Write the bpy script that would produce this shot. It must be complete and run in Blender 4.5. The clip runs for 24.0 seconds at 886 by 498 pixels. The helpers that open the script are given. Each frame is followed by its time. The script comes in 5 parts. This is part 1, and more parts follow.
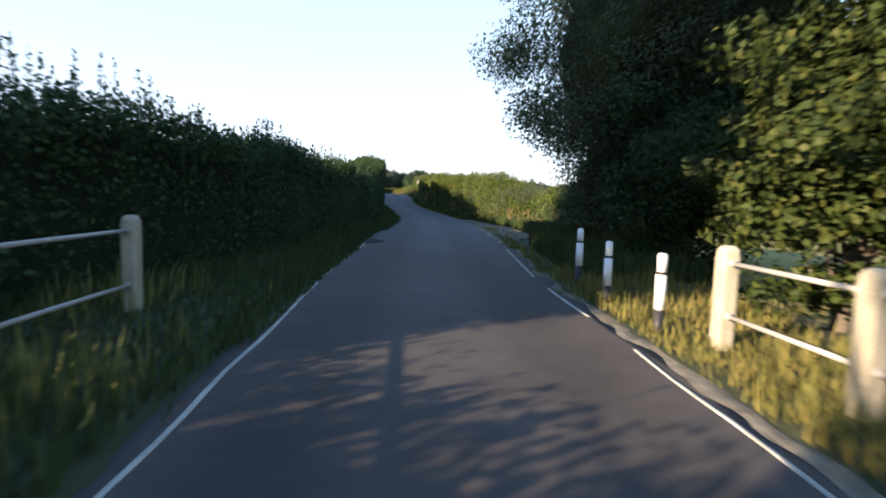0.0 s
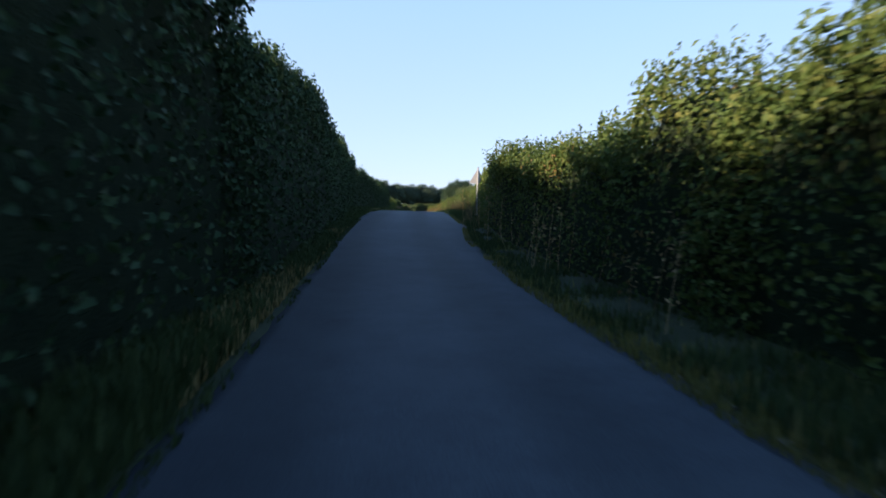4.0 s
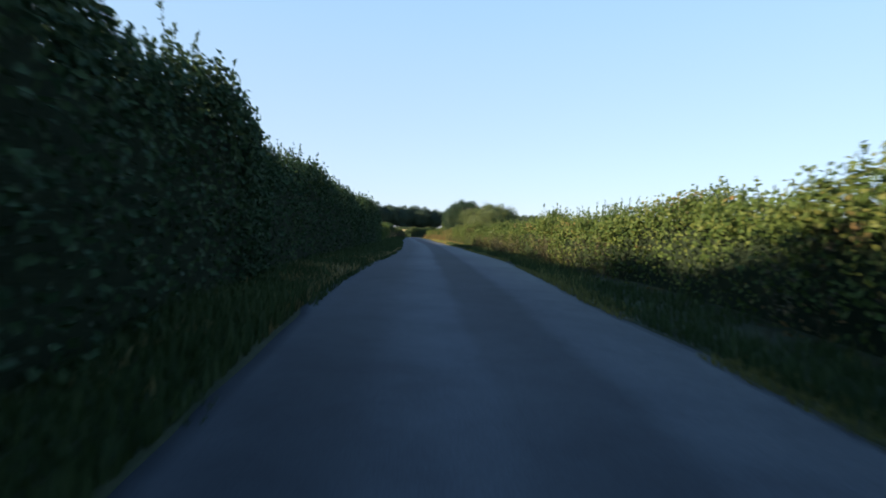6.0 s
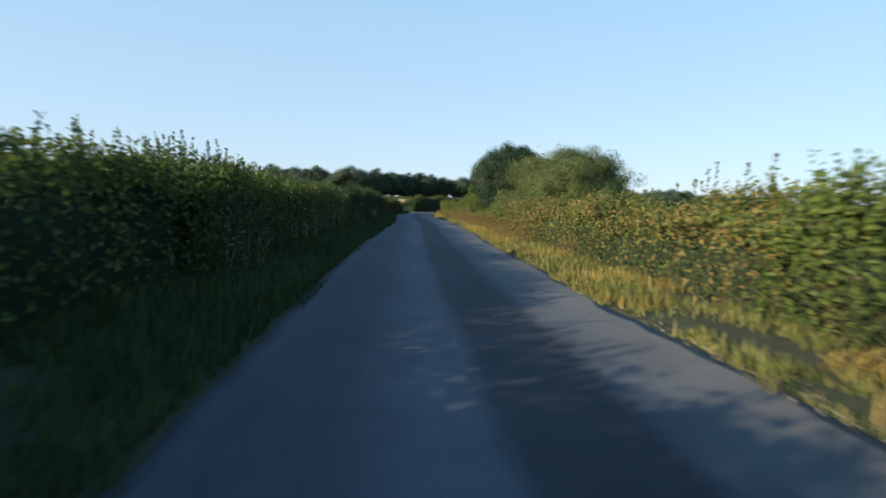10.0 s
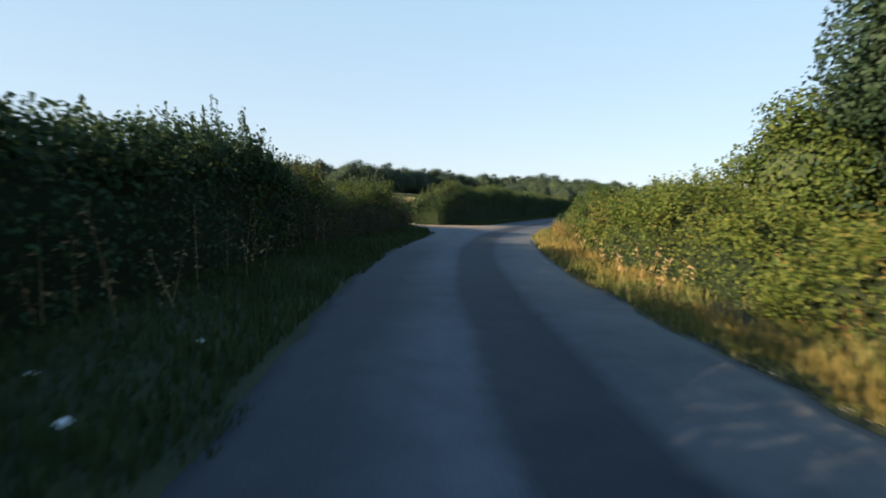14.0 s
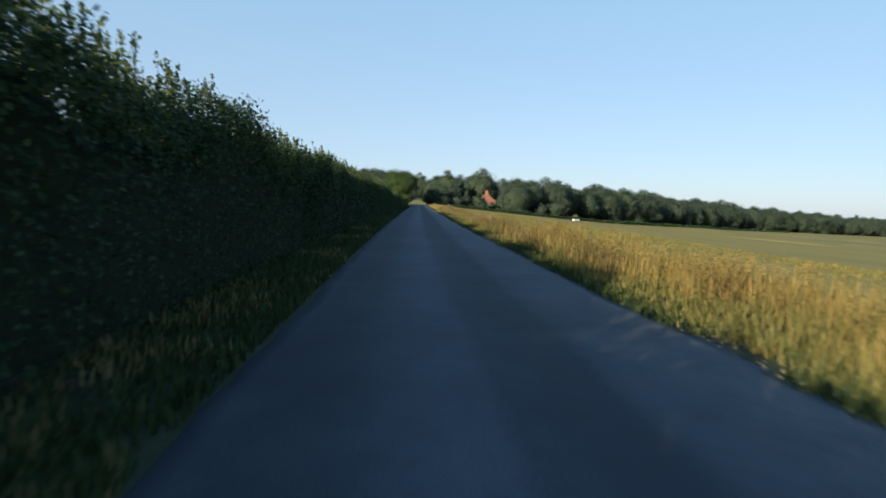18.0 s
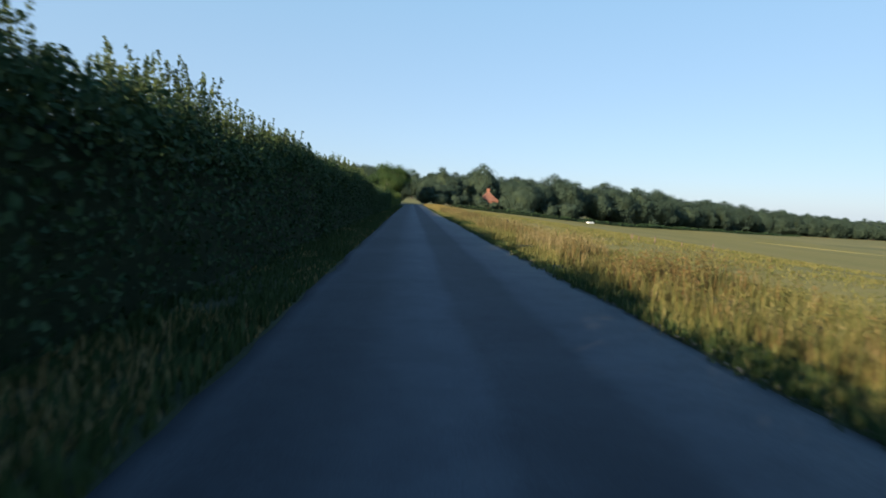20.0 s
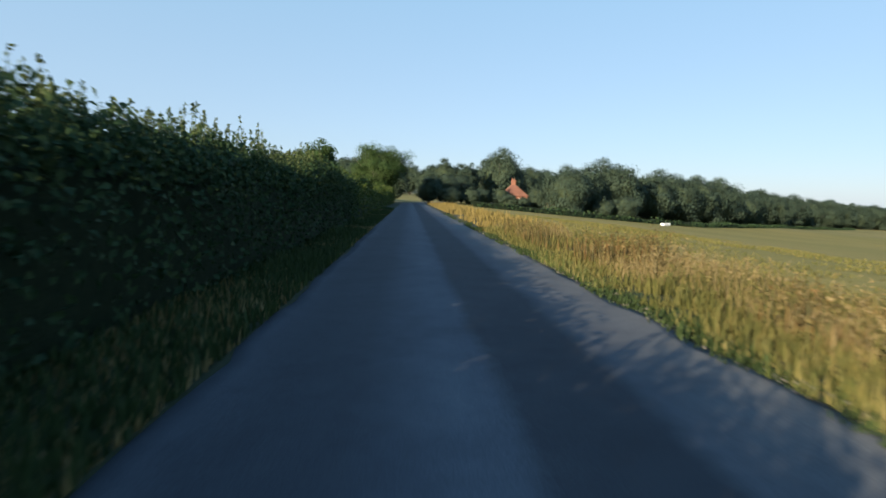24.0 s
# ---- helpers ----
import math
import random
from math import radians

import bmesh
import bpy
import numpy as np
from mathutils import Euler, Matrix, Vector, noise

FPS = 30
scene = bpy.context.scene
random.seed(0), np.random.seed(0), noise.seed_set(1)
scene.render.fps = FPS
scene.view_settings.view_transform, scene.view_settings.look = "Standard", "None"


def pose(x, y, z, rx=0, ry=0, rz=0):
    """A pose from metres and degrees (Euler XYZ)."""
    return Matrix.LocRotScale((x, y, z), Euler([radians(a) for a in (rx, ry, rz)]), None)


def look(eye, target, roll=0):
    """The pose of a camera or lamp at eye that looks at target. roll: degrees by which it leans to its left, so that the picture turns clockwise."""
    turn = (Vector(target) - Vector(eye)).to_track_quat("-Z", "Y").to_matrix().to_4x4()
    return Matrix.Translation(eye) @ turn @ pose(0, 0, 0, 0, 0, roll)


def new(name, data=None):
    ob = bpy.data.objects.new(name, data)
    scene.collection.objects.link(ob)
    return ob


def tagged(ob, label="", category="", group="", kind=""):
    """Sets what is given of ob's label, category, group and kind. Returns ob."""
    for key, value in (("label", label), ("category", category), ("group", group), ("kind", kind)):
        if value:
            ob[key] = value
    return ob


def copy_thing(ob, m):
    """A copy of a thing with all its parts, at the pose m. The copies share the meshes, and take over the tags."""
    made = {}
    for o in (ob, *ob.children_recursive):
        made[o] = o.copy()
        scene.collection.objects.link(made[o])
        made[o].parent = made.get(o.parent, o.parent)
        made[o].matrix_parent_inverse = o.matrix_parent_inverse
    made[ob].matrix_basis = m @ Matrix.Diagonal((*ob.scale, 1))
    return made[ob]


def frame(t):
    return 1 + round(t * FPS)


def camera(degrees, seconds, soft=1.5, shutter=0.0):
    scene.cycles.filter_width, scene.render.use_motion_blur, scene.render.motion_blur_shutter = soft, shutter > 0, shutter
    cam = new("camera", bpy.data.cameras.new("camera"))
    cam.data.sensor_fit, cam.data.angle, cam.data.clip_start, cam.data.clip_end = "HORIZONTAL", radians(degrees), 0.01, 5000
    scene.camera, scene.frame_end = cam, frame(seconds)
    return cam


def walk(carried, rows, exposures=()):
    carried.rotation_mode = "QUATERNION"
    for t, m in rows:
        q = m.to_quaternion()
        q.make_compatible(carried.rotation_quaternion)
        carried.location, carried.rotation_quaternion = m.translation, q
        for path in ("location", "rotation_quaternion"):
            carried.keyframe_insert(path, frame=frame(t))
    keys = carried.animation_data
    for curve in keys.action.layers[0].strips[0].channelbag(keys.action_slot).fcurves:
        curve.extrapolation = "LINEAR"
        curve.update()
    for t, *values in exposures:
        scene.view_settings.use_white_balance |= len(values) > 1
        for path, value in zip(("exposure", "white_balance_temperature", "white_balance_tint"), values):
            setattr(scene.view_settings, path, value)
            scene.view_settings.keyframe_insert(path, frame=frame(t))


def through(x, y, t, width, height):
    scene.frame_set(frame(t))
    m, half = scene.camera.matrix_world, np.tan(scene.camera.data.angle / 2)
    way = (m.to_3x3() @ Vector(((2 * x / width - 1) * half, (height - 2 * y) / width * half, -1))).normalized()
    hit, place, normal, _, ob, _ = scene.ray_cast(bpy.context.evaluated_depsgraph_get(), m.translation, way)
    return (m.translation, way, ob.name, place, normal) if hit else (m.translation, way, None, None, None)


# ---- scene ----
# ---- camera: seconds, place, turn ----
cam = camera(79.06, 24.0, soft=1.7, shutter=0.2)
PATH = (
    (0, 0.01, -0.00, -0.287, 84.52, -1.95, -3.42),
    (0.5, 0.00, 5.59, -0.287, 84.66, -1.71, -4.09),
    (1, 0.05, 11.06, -0.287, 84.62, -1.67, -4.55),
    (1.5, 0.23, 16.12, -0.287, 84.50, -1.72, -4.20),
    (2, 0.50, 21.14, -0.287, 84.95, -1.85, -3.40),
    (2.5, 0.70, 26.02, -0.287, 84.58, -2.06, -2.30),
    (3, 0.60, 31.10, -0.282, 85.33, -2.42, -0.57),
    (3.5, 0.26, 36.26, -0.216, 86.17, -2.09, 0.61),
    (4, -0.26, 41.51, -0.099, 86.19, -1.60, 0.72),
    (4.5, -0.94, 46.87, 0.043, 86.42, -1.12, 0.65),
    (5, -1.70, 52.34, 0.237, 87.28, -0.71, 0.60),
    (5.5, -2.33, 57.94, 0.525, 88.50, -0.71, 0.48),
    (6, -2.78, 63.69, 0.873, 88.52, -2.03, -0.23),
    (6.5, -3.10, 69.64, 1.188, 87.75, -3.12, -1.28),
    (7, -3.35, 75.83, 1.332, 85.55, -2.76, -1.69),
    (7.5, -3.58, 82.32, 1.350, 85.18, -3.20, -1.99),
    (8, -3.79, 88.96, 1.350, 84.58, -3.32, -1.88),
    (8.5, -4.05, 95.86, 1.350, 84.93, -3.13, -1.59),
    (9, -4.37, 103.04, 1.350, 84.73, -2.63, -1.24),
    (9.5, -4.77, 110.45, 1.350, 85.17, -1.93, -0.91),
    (10, -5.28, 117.98, 1.350, 85.29, -1.57, 0.40),
    (10.5, -5.89, 125.50, 1.350, 85.20, -1.56, 0.78),
    (11, -6.46, 132.89, 1.350, 85.02, -1.81, -0.05),
    (11.5, -6.88, 140.04, 1.350, 84.95, -2.22, -1.72),
    (12, -7.20, 146.82, 1.350, 85.37, -2.49, -1.34),
    (12.5, -7.58, 153.41, 1.350, 84.36, -2.25, -0.57),
    (13, -8.09, 160.10, 1.350, 85.11, -1.56, 0.61),
    (13.5, -8.74, 166.77, 1.350, 85.09, -1.60, 1.63),
    (14, -9.41, 173.11, 1.350, 85.20, -1.62, 1.93),
    (14.5, -9.96, 179.16, 1.350, 85.30, -0.68, -0.30),
    (15, -10.16, 184.79, 1.350, 85.07, 0.55, -4.02),
    (15.5, -9.99, 190.17, 1.350, 85.15, 0.86, -8.15),
    (16, -9.44, 195.27, 1.350, 85.68, -0.49, -11.78),
    (16.5, -8.62, 200.20, 1.350, 85.62, -1.58, -15.40),
    (17, -7.56, 204.92, 1.350, 84.98, -1.99, -18.23),
    (17.5, -6.32, 209.49, 1.350, 84.75, -1.83, -20.30),
    (18, -4.98, 214.01, 1.350, 84.96, -1.67, -20.84),
    (18.5, -3.60, 218.54, 1.350, 85.23, -1.68, -21.12),
    (19, -2.17, 223.13, 1.350, 85.40, -1.88, -21.46),
    (19.5, -0.69, 227.79, 1.350, 85.34, -2.18, -21.80),
    (20, 0.84, 232.55, 1.350, 84.86, -2.24, -21.63),
    (20.5, 2.42, 237.48, 1.350, 85.55, -1.86, -21.34),
    (21, 4.03, 242.43, 1.350, 84.79, -1.10, -21.43),
    (21.5, 5.69, 247.49, 1.350, 84.80, 0.08, -21.69),
    (22, 7.45, 252.69, 1.350, 84.59, 0.23, -22.23),
    (22.5, 9.22, 258.14, 1.350, 84.47, -0.06, -22.36),
    (23, 10.93, 263.34, 1.350, 84.37, -0.50, -22.30),
    (23.5, 12.56, 268.35, 1.350, 84.67, -1.11, -22.17),
    (24, 14.16, 273.15, 1.350, 84.44, -1.15, -21.86),
)
EXPOSURES = (
    (0.0, 2.3, 6300, 22), (1.0, 2.42, 5300, 22), (2.0, 1.82, 5400, 20), (3.0, 1.75, 5500, 22), (6.0, 1.68, 5800, 16), (7.0, 1.56, 5650, 12), (9.0, 1.56, 5700, 11), (12.0, 1.5, 5950, 8), (14.0, 1.66, 6250, 14),
    (16.0, 1.44, 6300, 12), (17.0, 1.32, 5800, 11), (21.0, 1.34, 5550, 11), (24.0, 1.38, 5700, 11),
)
walk(cam, [(t, pose(x, y, z, rx, ry, rz)) for t, x, y, z, rx, ry, rz in PATH], EXPOSURES)

# ---- sky and sun: low evening sun from the left of the lane ----
SUN_UP, SUN_ALONG = 15.5, (0.87, 0.49)
world = bpy.data.worlds.new("evening_sky")
scene.world = world
world.use_nodes = True
wn = world.node_tree
sky = wn.nodes.new("ShaderNodeTexSky")
sky.sky_type, sky.sun_disc = "NISHITA", False
sky.sun_elevation = radians(SUN_UP)
sky.sun_rotation = math.atan2(-SUN_ALONG[0], -SUN_ALONG[1])
sky.air_density, sky.dust_density, sky.ozone_density = 1.0, 0.3, 2.5
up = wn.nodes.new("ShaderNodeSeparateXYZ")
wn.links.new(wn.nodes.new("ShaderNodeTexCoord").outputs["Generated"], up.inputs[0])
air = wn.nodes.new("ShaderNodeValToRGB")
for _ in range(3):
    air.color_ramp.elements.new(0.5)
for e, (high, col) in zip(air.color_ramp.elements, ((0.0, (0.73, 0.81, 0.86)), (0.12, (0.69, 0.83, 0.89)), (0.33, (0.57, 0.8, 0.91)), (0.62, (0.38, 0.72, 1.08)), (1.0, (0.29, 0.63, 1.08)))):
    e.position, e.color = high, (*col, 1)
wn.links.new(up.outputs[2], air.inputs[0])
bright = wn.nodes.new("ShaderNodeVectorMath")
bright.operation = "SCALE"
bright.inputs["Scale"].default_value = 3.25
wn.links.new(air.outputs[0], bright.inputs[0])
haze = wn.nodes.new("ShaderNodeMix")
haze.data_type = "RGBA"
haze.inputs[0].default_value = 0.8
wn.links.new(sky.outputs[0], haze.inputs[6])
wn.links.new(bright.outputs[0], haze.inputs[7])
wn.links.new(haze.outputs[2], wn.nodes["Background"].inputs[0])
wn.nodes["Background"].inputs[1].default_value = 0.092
sun = new("sun", bpy.data.lights.new("sun", "SUN"))
sun.data.energy, sun.data.angle, sun.data.color = 5.0, radians(0.5), (1.0, 0.79, 0.5)
sun.matrix_world = look((0, 0, 0), (SUN_ALONG[0], SUN_ALONG[1], -math.tan(radians(SUN_UP))))

# ---- the lane: s metres along it, l metres to the right of the driving line ----
LANE = ((0.0, -60.0), (0.0, -40.0), (0.0, -20.0), (0.01, -10.0), (0.01, 0.0), (0.04, 9.9), (0.43, 19.8), (0.65, 29.7), (-0.04, 39.6), (-1.3, 49.4),
        (-2.46, 59.3), (-3.07, 69.2), (-3.47, 79.1), (-3.79, 89.0), (-4.18, 98.9), (-4.68, 108.7), (-5.34, 118.6), (-6.12, 128.5),
        (-6.78, 138.4), (-7.28, 148.3), (-7.94, 158.1), (-8.87, 168.0), (-9.85, 177.8), (-10.07, 187.7), (-9.06, 197.6),
        (-6.93, 207.2), (-4.15, 216.7), (-1.2, 226.2), (1.82, 235.6), (4.88, 245.0), (8.01, 254.4), (11.09, 263.8), (14.2, 273.2))
_p = [np.array(q) for q in LANE]
_d = (_p[-1] - _p[-4]) / np.linalg.norm(_p[-1] - _p[-4])
_p += [_p[-1] + _d * k * 10.0 for k in range(1, 12)]
_p += [_p[-1] + np.array((0.55, 0.835)) * k * 10.0 for k in range(1, 70)]
_p = np.array(_p)


def _curve(points, steps=10):
    out = []
    for i in range(1, len(points) - 2):
        a, b, c, d = points[i - 1:i + 3]
        for k in range(steps):
            t = k / steps
            out.append(0.5 * (2 * b + (c - a) * t + (2 * a - 5 * b + 4 * c - d) * t * t + (3 * b - a - 3 * c + d) * t ** 3))
    return np.array(out)


_xy = _curve(_p)
_s = np.r_[0, np.cumsum(np.hypot(*np.diff(_xy, axis=0).T))]
_s -= _s[np.argmin(np.abs(_xy[:, 1]))]
_t = np.gradient(_xy, axis=0)
_t /= np.linalg.norm(_t, axis=1)[:, None]
_t = np.stack([np.convolve(np.pad(_t[:, k], 12, "edge"), np.ones(25) / 25, "valid") for k in (0, 1)], 1)
_t /= np.linalg.norm(_t, axis=1)[:, None]


# the lane climbs from the bridge to a crest: degrees of slope along it
GRADE = ((0, 0), (29, 0), (31, 0.3), (36, 1.1), (41, 1.4), (47, 1.6), (52, 2.4), (58, 3.4), (64, 3.5), (68, 2.9), (72, 1.5), (76, 0.5), (80, 0))
_gs = np.arange(0, 100, 0.25)
_gt = np.tan(np.radians(np.interp(_gs, [g[0] for g in GRADE], [g[1] for g in GRADE])))
_gz = np.r_[0, np.cumsum((_gt[1:] + _gt[:-1]) * 0.125)]
_gz -= _gz[-1]


def rise(s):
    """Height of the lane's surface along it; the top of the hill is 0."""
    return np.interp(s, _gs, _gz)


def lay(s, l, z=0.0):
    """World places of lane places, z above the lane's surface; arrays."""
    s, l = np.broadcast_arrays(np.asarray(s, float), np.asarray(l, float))
    x, y = np.interp(s, _s, _xy[:, 0]), np.interp(s, _s, _xy[:, 1])
    tx, ty = np.interp(s, _s, _t[:, 0]), np.interp(s, _s, _t[:, 1])
    return np.stack([x + l * ty, y - l * tx, rise(s) + np.broadcast_to(np.asarray(z, float), s.shape)], -1)


def spot(s, l, z=0.0):
    return tuple(float(v) for v in lay(s, l, z))


def heading(s):
    return math.degrees(math.atan2(-np.interp(s, _s, _t[:, 0]), np.interp(s, _s, _t[:, 1])))


def along(x, y):
    """Metres along the lane and to its right for world places."""
    x, y = np.asarray(x, float), np.asarray(y, float)
    near, tang, dist = _xy[::6], _t[::6], _s[::6]
    far, side = np.zeros(x.shape), np.zeros(x.shape)
    for i in range(0, len(x), 4000):
        a, b = x[i:i + 4000, None] - near[:, 0], y[i:i + 4000, None] - near[:, 1]
        k = np.argmin(a * a + b * b, axis=1)
        n = np.arange(len(k))
        side[i:i + 4000] = a[n, k] * tang[k, 1] - b[n, k] * tang[k, 0]
        far[i:i + 4000] = dist[k] + a[n, k] * tang[k, 0] + b[n, k] * tang[k, 1]
    return far, side


def lateral(x, y):
    return along(x, y)[1]


def slope(l):
    """Height of the fields: rising to the left of the lane, falling to the right."""
    right = np.clip(l - 9, 0, None)
    left = np.clip(-l - 9, 0, None)
    return -0.06 + 13.0 * (1 - np.exp(-left * 0.055 / 13.0)) - 30.0 * (1 - np.exp(-right * 0.088 / 30.0))


def land(x, y):
    s, l = along(np.array([x]), np.array([y]))
    return float((slope(l) + rise(s))[0])


def table(s, rows):
    return np.interp(s, [r[0] for r in rows], [r[1] for r in rows])


def value_noise(x, y, seed=0):
    """Smooth noise from -1 to 1."""
    x, y = np.asarray(x, float), np.asarray(y, float)
    xi, yi = np.floor(x).astype(np.int64), np.floor(y).astype(np.int64)
    u, v = x - xi, y - yi
    u, v = u * u * (3 - 2 * u), v * v * (3 - 2 * v)

    def h(a, b):
        n = (a * 374761393 + b * 668265263 + seed * 1442695041) & 0xFFFFFFFF
        n = ((n ^ (n >> 13)) * 1274126177) & 0xFFFFFFFF
        return ((n ^ (n >> 16)) & 0xFFFF) / 32767.5 - 1

    return (h(xi, yi) * (1 - u) + h(xi + 1, yi) * u) * (1 - v) + (h(xi, yi + 1) * (1 - u) + h(xi + 1, yi + 1) * u) * v


# ---- materials ----
def nodes_of(name):
    m = bpy.data.materials.new(name)
    m.use_nodes = True
    return m, m.node_tree.nodes, m.node_tree.links, m.node_tree.nodes["Principled BSDF"]


def ramp(ns, stops):
    r = ns.new("ShaderNodeValToRGB")
    while len(r.color_ramp.elements) < len(stops):
        r.color_ramp.elements.new(0.5)
    for e, (at, col) in zip(r.color_ramp.elements, stops):
        e.position, e.color = at, (*col, 1)
    return r


def noise_node(ns, ls, scale, detail=4.0, rough=0.6, coords="Object"):
    tc = ns.new("ShaderNodeTexCoord")
    n = ns.new("ShaderNodeTexNoise")
    n.inputs["Scale"].default_value, n.inputs["Detail"].default_value, n.inputs["Roughness"].default_value = scale, detail, rough
    ls.new(tc.outputs[coords], n.inputs["Vector"])
    return n


def leaf_material(name, stops, through=0.35, rough=0.55):
    """Leaves: each its own tint, thin enough to let light through."""
    m, ns, ls, bsdf = nodes_of(name)
    geo = ns.new("ShaderNodeNewGeometry")
    r = ramp(ns, stops)
    big = noise_node(ns, ls, 0.35, 2.0)
    mix = ns.new("ShaderNodeMath")
    mix.operation = "MULTIPLY_ADD"
    mix.inputs[1].default_value, mix.inputs[2].default_value = 0.55, 0.0
    add = ns.new("ShaderNodeMath")
    add.operation = "MULTIPLY_ADD"
    add.inputs[1].default_value = 0.45
    ls.new(geo.outputs["Random Per Island"], mix.inputs[0])
    ls.new(big.outputs["Fac"], add.inputs[0])
    ls.new(mix.outputs[0], add.inputs[2])
    ls.new(add.outputs[0], r.inputs[0])
    ls.new(r.outputs[0], bsdf.inputs["Base Color"])
    bsdf.inputs["Roughness"].default_value = rough
    bsdf.inputs["Specular IOR Level"].default_value = 0.12
    trans = ns.new("ShaderNodeBsdfTranslucent")
    ls.new(r.outputs[0], trans.inputs["Color"])
    mx = ns.new("ShaderNodeMixShader")
    mx.inputs[0].default_value = through
    ls.new(bsdf.outputs[0], mx.inputs[1])
    ls.new(trans.outputs[0], mx.inputs[2])
    ls.new(mx.outputs[0], ns["Material Output"].inputs[0])
    return m


def rough_material(name, stops, scale, bump=0.3, rough=0.9, fine=None, spec=0.3):
    """A mottled matt surface with relief, at two scales."""
    m, ns, ls, bsdf = nodes_of(name)
    a, b = noise_node(ns, ls, scale, 5.0), noise_node(ns, ls, fine or scale * 12, 3.0)
    mix = ns.new("ShaderNodeMix")
    mix.inputs[0].default_value = 0.35
    ls.new(a.outputs["Fac"], mix.inputs[2])
    ls.new(b.outputs["Fac"], mix.inputs[3])
    r = ramp(ns, stops)
    ls.new(mix.outputs[0], r.inputs[0])
    ls.new(r.outputs[0], bsdf.inputs["Base Color"])
    bp = ns.new("ShaderNodeBump")
    bp.inputs["Strength"].default_value, bp.inputs["Distance"].default_value = bump, 0.02
    ls.new(b.outputs["Fac"], bp.inputs["Height"])
    ls.new(bp.outputs[0], bsdf.inputs["Normal"])
    bsdf.inputs["Roughness"].default_value = rough
    bsdf.inputs["Specular IOR Level"].default_value = spec
    return m


def asphalt_material():
    """Worn lane surface: polished wheel tracks, a dark tar strip along most of it, dusty edges, fine chippings."""
    m, ns, ls, bsdf = nodes_of("asphalt")

    def math_node(op, a, b=None, c=None):
        k = ns.new("ShaderNodeMath")
        k.operation = op
        for i, v in enumerate((a, b, c)):
            if v is None:
                continue
            if isinstance(v, (int, float)):
                k.inputs[i].default_value = v
            else:
                ls.new(v, k.inputs[i])
        return k.outputs[0]

    def multiply(a, b):
        k = ns.new("ShaderNodeMix")
        k.data_type, k.blend_type = "RGBA", "MULTIPLY"
        k.inputs[0].default_value = 1.0
        ls.new(a, k.inputs[6])
        ls.new(b, k.inputs[7])
        return k.outputs[2]

    uv = ns.new("ShaderNodeUVMap")
    uv.uv_map = "lane"
    sep = ns.new("ShaderNodeSeparateXYZ")
    ls.new(uv.outputs[0], sep.inputs[0])
    side, far = sep.outputs[0], sep.outputs[1]
    wob, frill = noise_node(ns, ls, 0.45, 3.0), noise_node(ns, ls, 5.0, 3.0)
    bent_side = math_node("MULTIPLY_ADD", wob.outputs["Fac"], 0.3, math_node("MULTIPLY_ADD", frill.outputs["Fac"], 0.16, math_node("SUBTRACT", side, 0.23)))
    at = lambda l: (l + 1.75) / 5.5
    place = math_node("MULTIPLY_ADD", bent_side, 1 / 5.5, 1.75 / 5.5)
    # Blue lean of g: skylight on the shaded lane, put into the tar's colour.
    g = lambda v: (v * 1.0, v * 1.12, v * 1.34)
    # Less blue here: dusty edge, left neutral where low sun lands on the right.
    dust, pale, rim = (0.062, 0.066, 0.075), (0.083, 0.085, 0.088), (0.105, 0.101, 0.094)
    plain = ramp(ns, [(at(-1.6), g(0.05)), (at(-1.2), g(0.038)), (at(-0.9), g(0.031)), (at(-0.5), g(0.031)), (at(-0.15), g(0.041)), (at(0.3), g(0.045)), (at(0.8), g(0.045)),
                      (at(1.1), g(0.036)), (at(1.5), g(0.036)), (at(1.9), g(0.045)), (at(2.5), g(0.044)), (at(3.1), g(0.055))])
    strip = ramp(ns, [(at(-1.5), g(0.052)), (at(-1.2), g(0.041)), (at(-0.95), g(0.034)), (at(-0.4), g(0.035)), (at(-0.1), g(0.05)), (at(0.3), g(0.066)), (at(0.55), g(0.06)), (at(0.72), g(0.027)),
                      (at(1.5), g(0.025)), (at(1.7), dust), (at(2.3), pale), (at(3.1), rim)])
    for r in (plain, strip):
        ls.new(place, r.inputs[0])
    run = lambda s: s / 330.0
    share = ramp(ns, [(run(60), (0, 0, 0)), (run(80), (1, 1, 1)), (run(204), (1, 1, 1)), (run(216), (0.45, 0.45, 0.45)), (run(238), (0.45, 0.45, 0.45)), (run(256), (0.9, 0.9, 0.9)), (run(300), (1, 1, 1))])
    ls.new(math_node("MULTIPLY", far, 1 / 330.0), share.inputs[0])
    both = ns.new("ShaderNodeMix")
    both.data_type = "RGBA"
    ls.new(share.outputs[0], both.inputs[0])
    ls.new(plain.outputs[0], both.inputs[6])
    ls.new(strip.outputs[0], both.inputs[7])
    near = ramp(ns, [(run(188), (0, 0, 0)), (run(198), (1, 1, 1)), (run(206), (1, 1, 1)), (run(213), (0, 0, 0))])
    ls.new(math_node("MULTIPLY", far, 1 / 330.0), near.inputs[0])
    mouth = ramp(ns, [(at(-0.4), (1, 1, 1)), (at(0.7), (0, 0, 0))])
    ls.new(place, mouth.inputs[0])
    drift = noise_node(ns, ls, 0.9, 5.0, 0.7)
    veil = math_node("MULTIPLY", math_node("MULTIPLY", near.outputs[0], mouth.outputs[0]), math_node("MULTIPLY_ADD", drift.outputs["Fac"], 1.6, -0.1))
    dusty = ns.new("ShaderNodeMix")
    dusty.data_type = "RGBA"
    dusty.inputs[7].default_value = (0.12, 0.122, 0.128, 1)
    ls.new(veil, dusty.inputs[0])
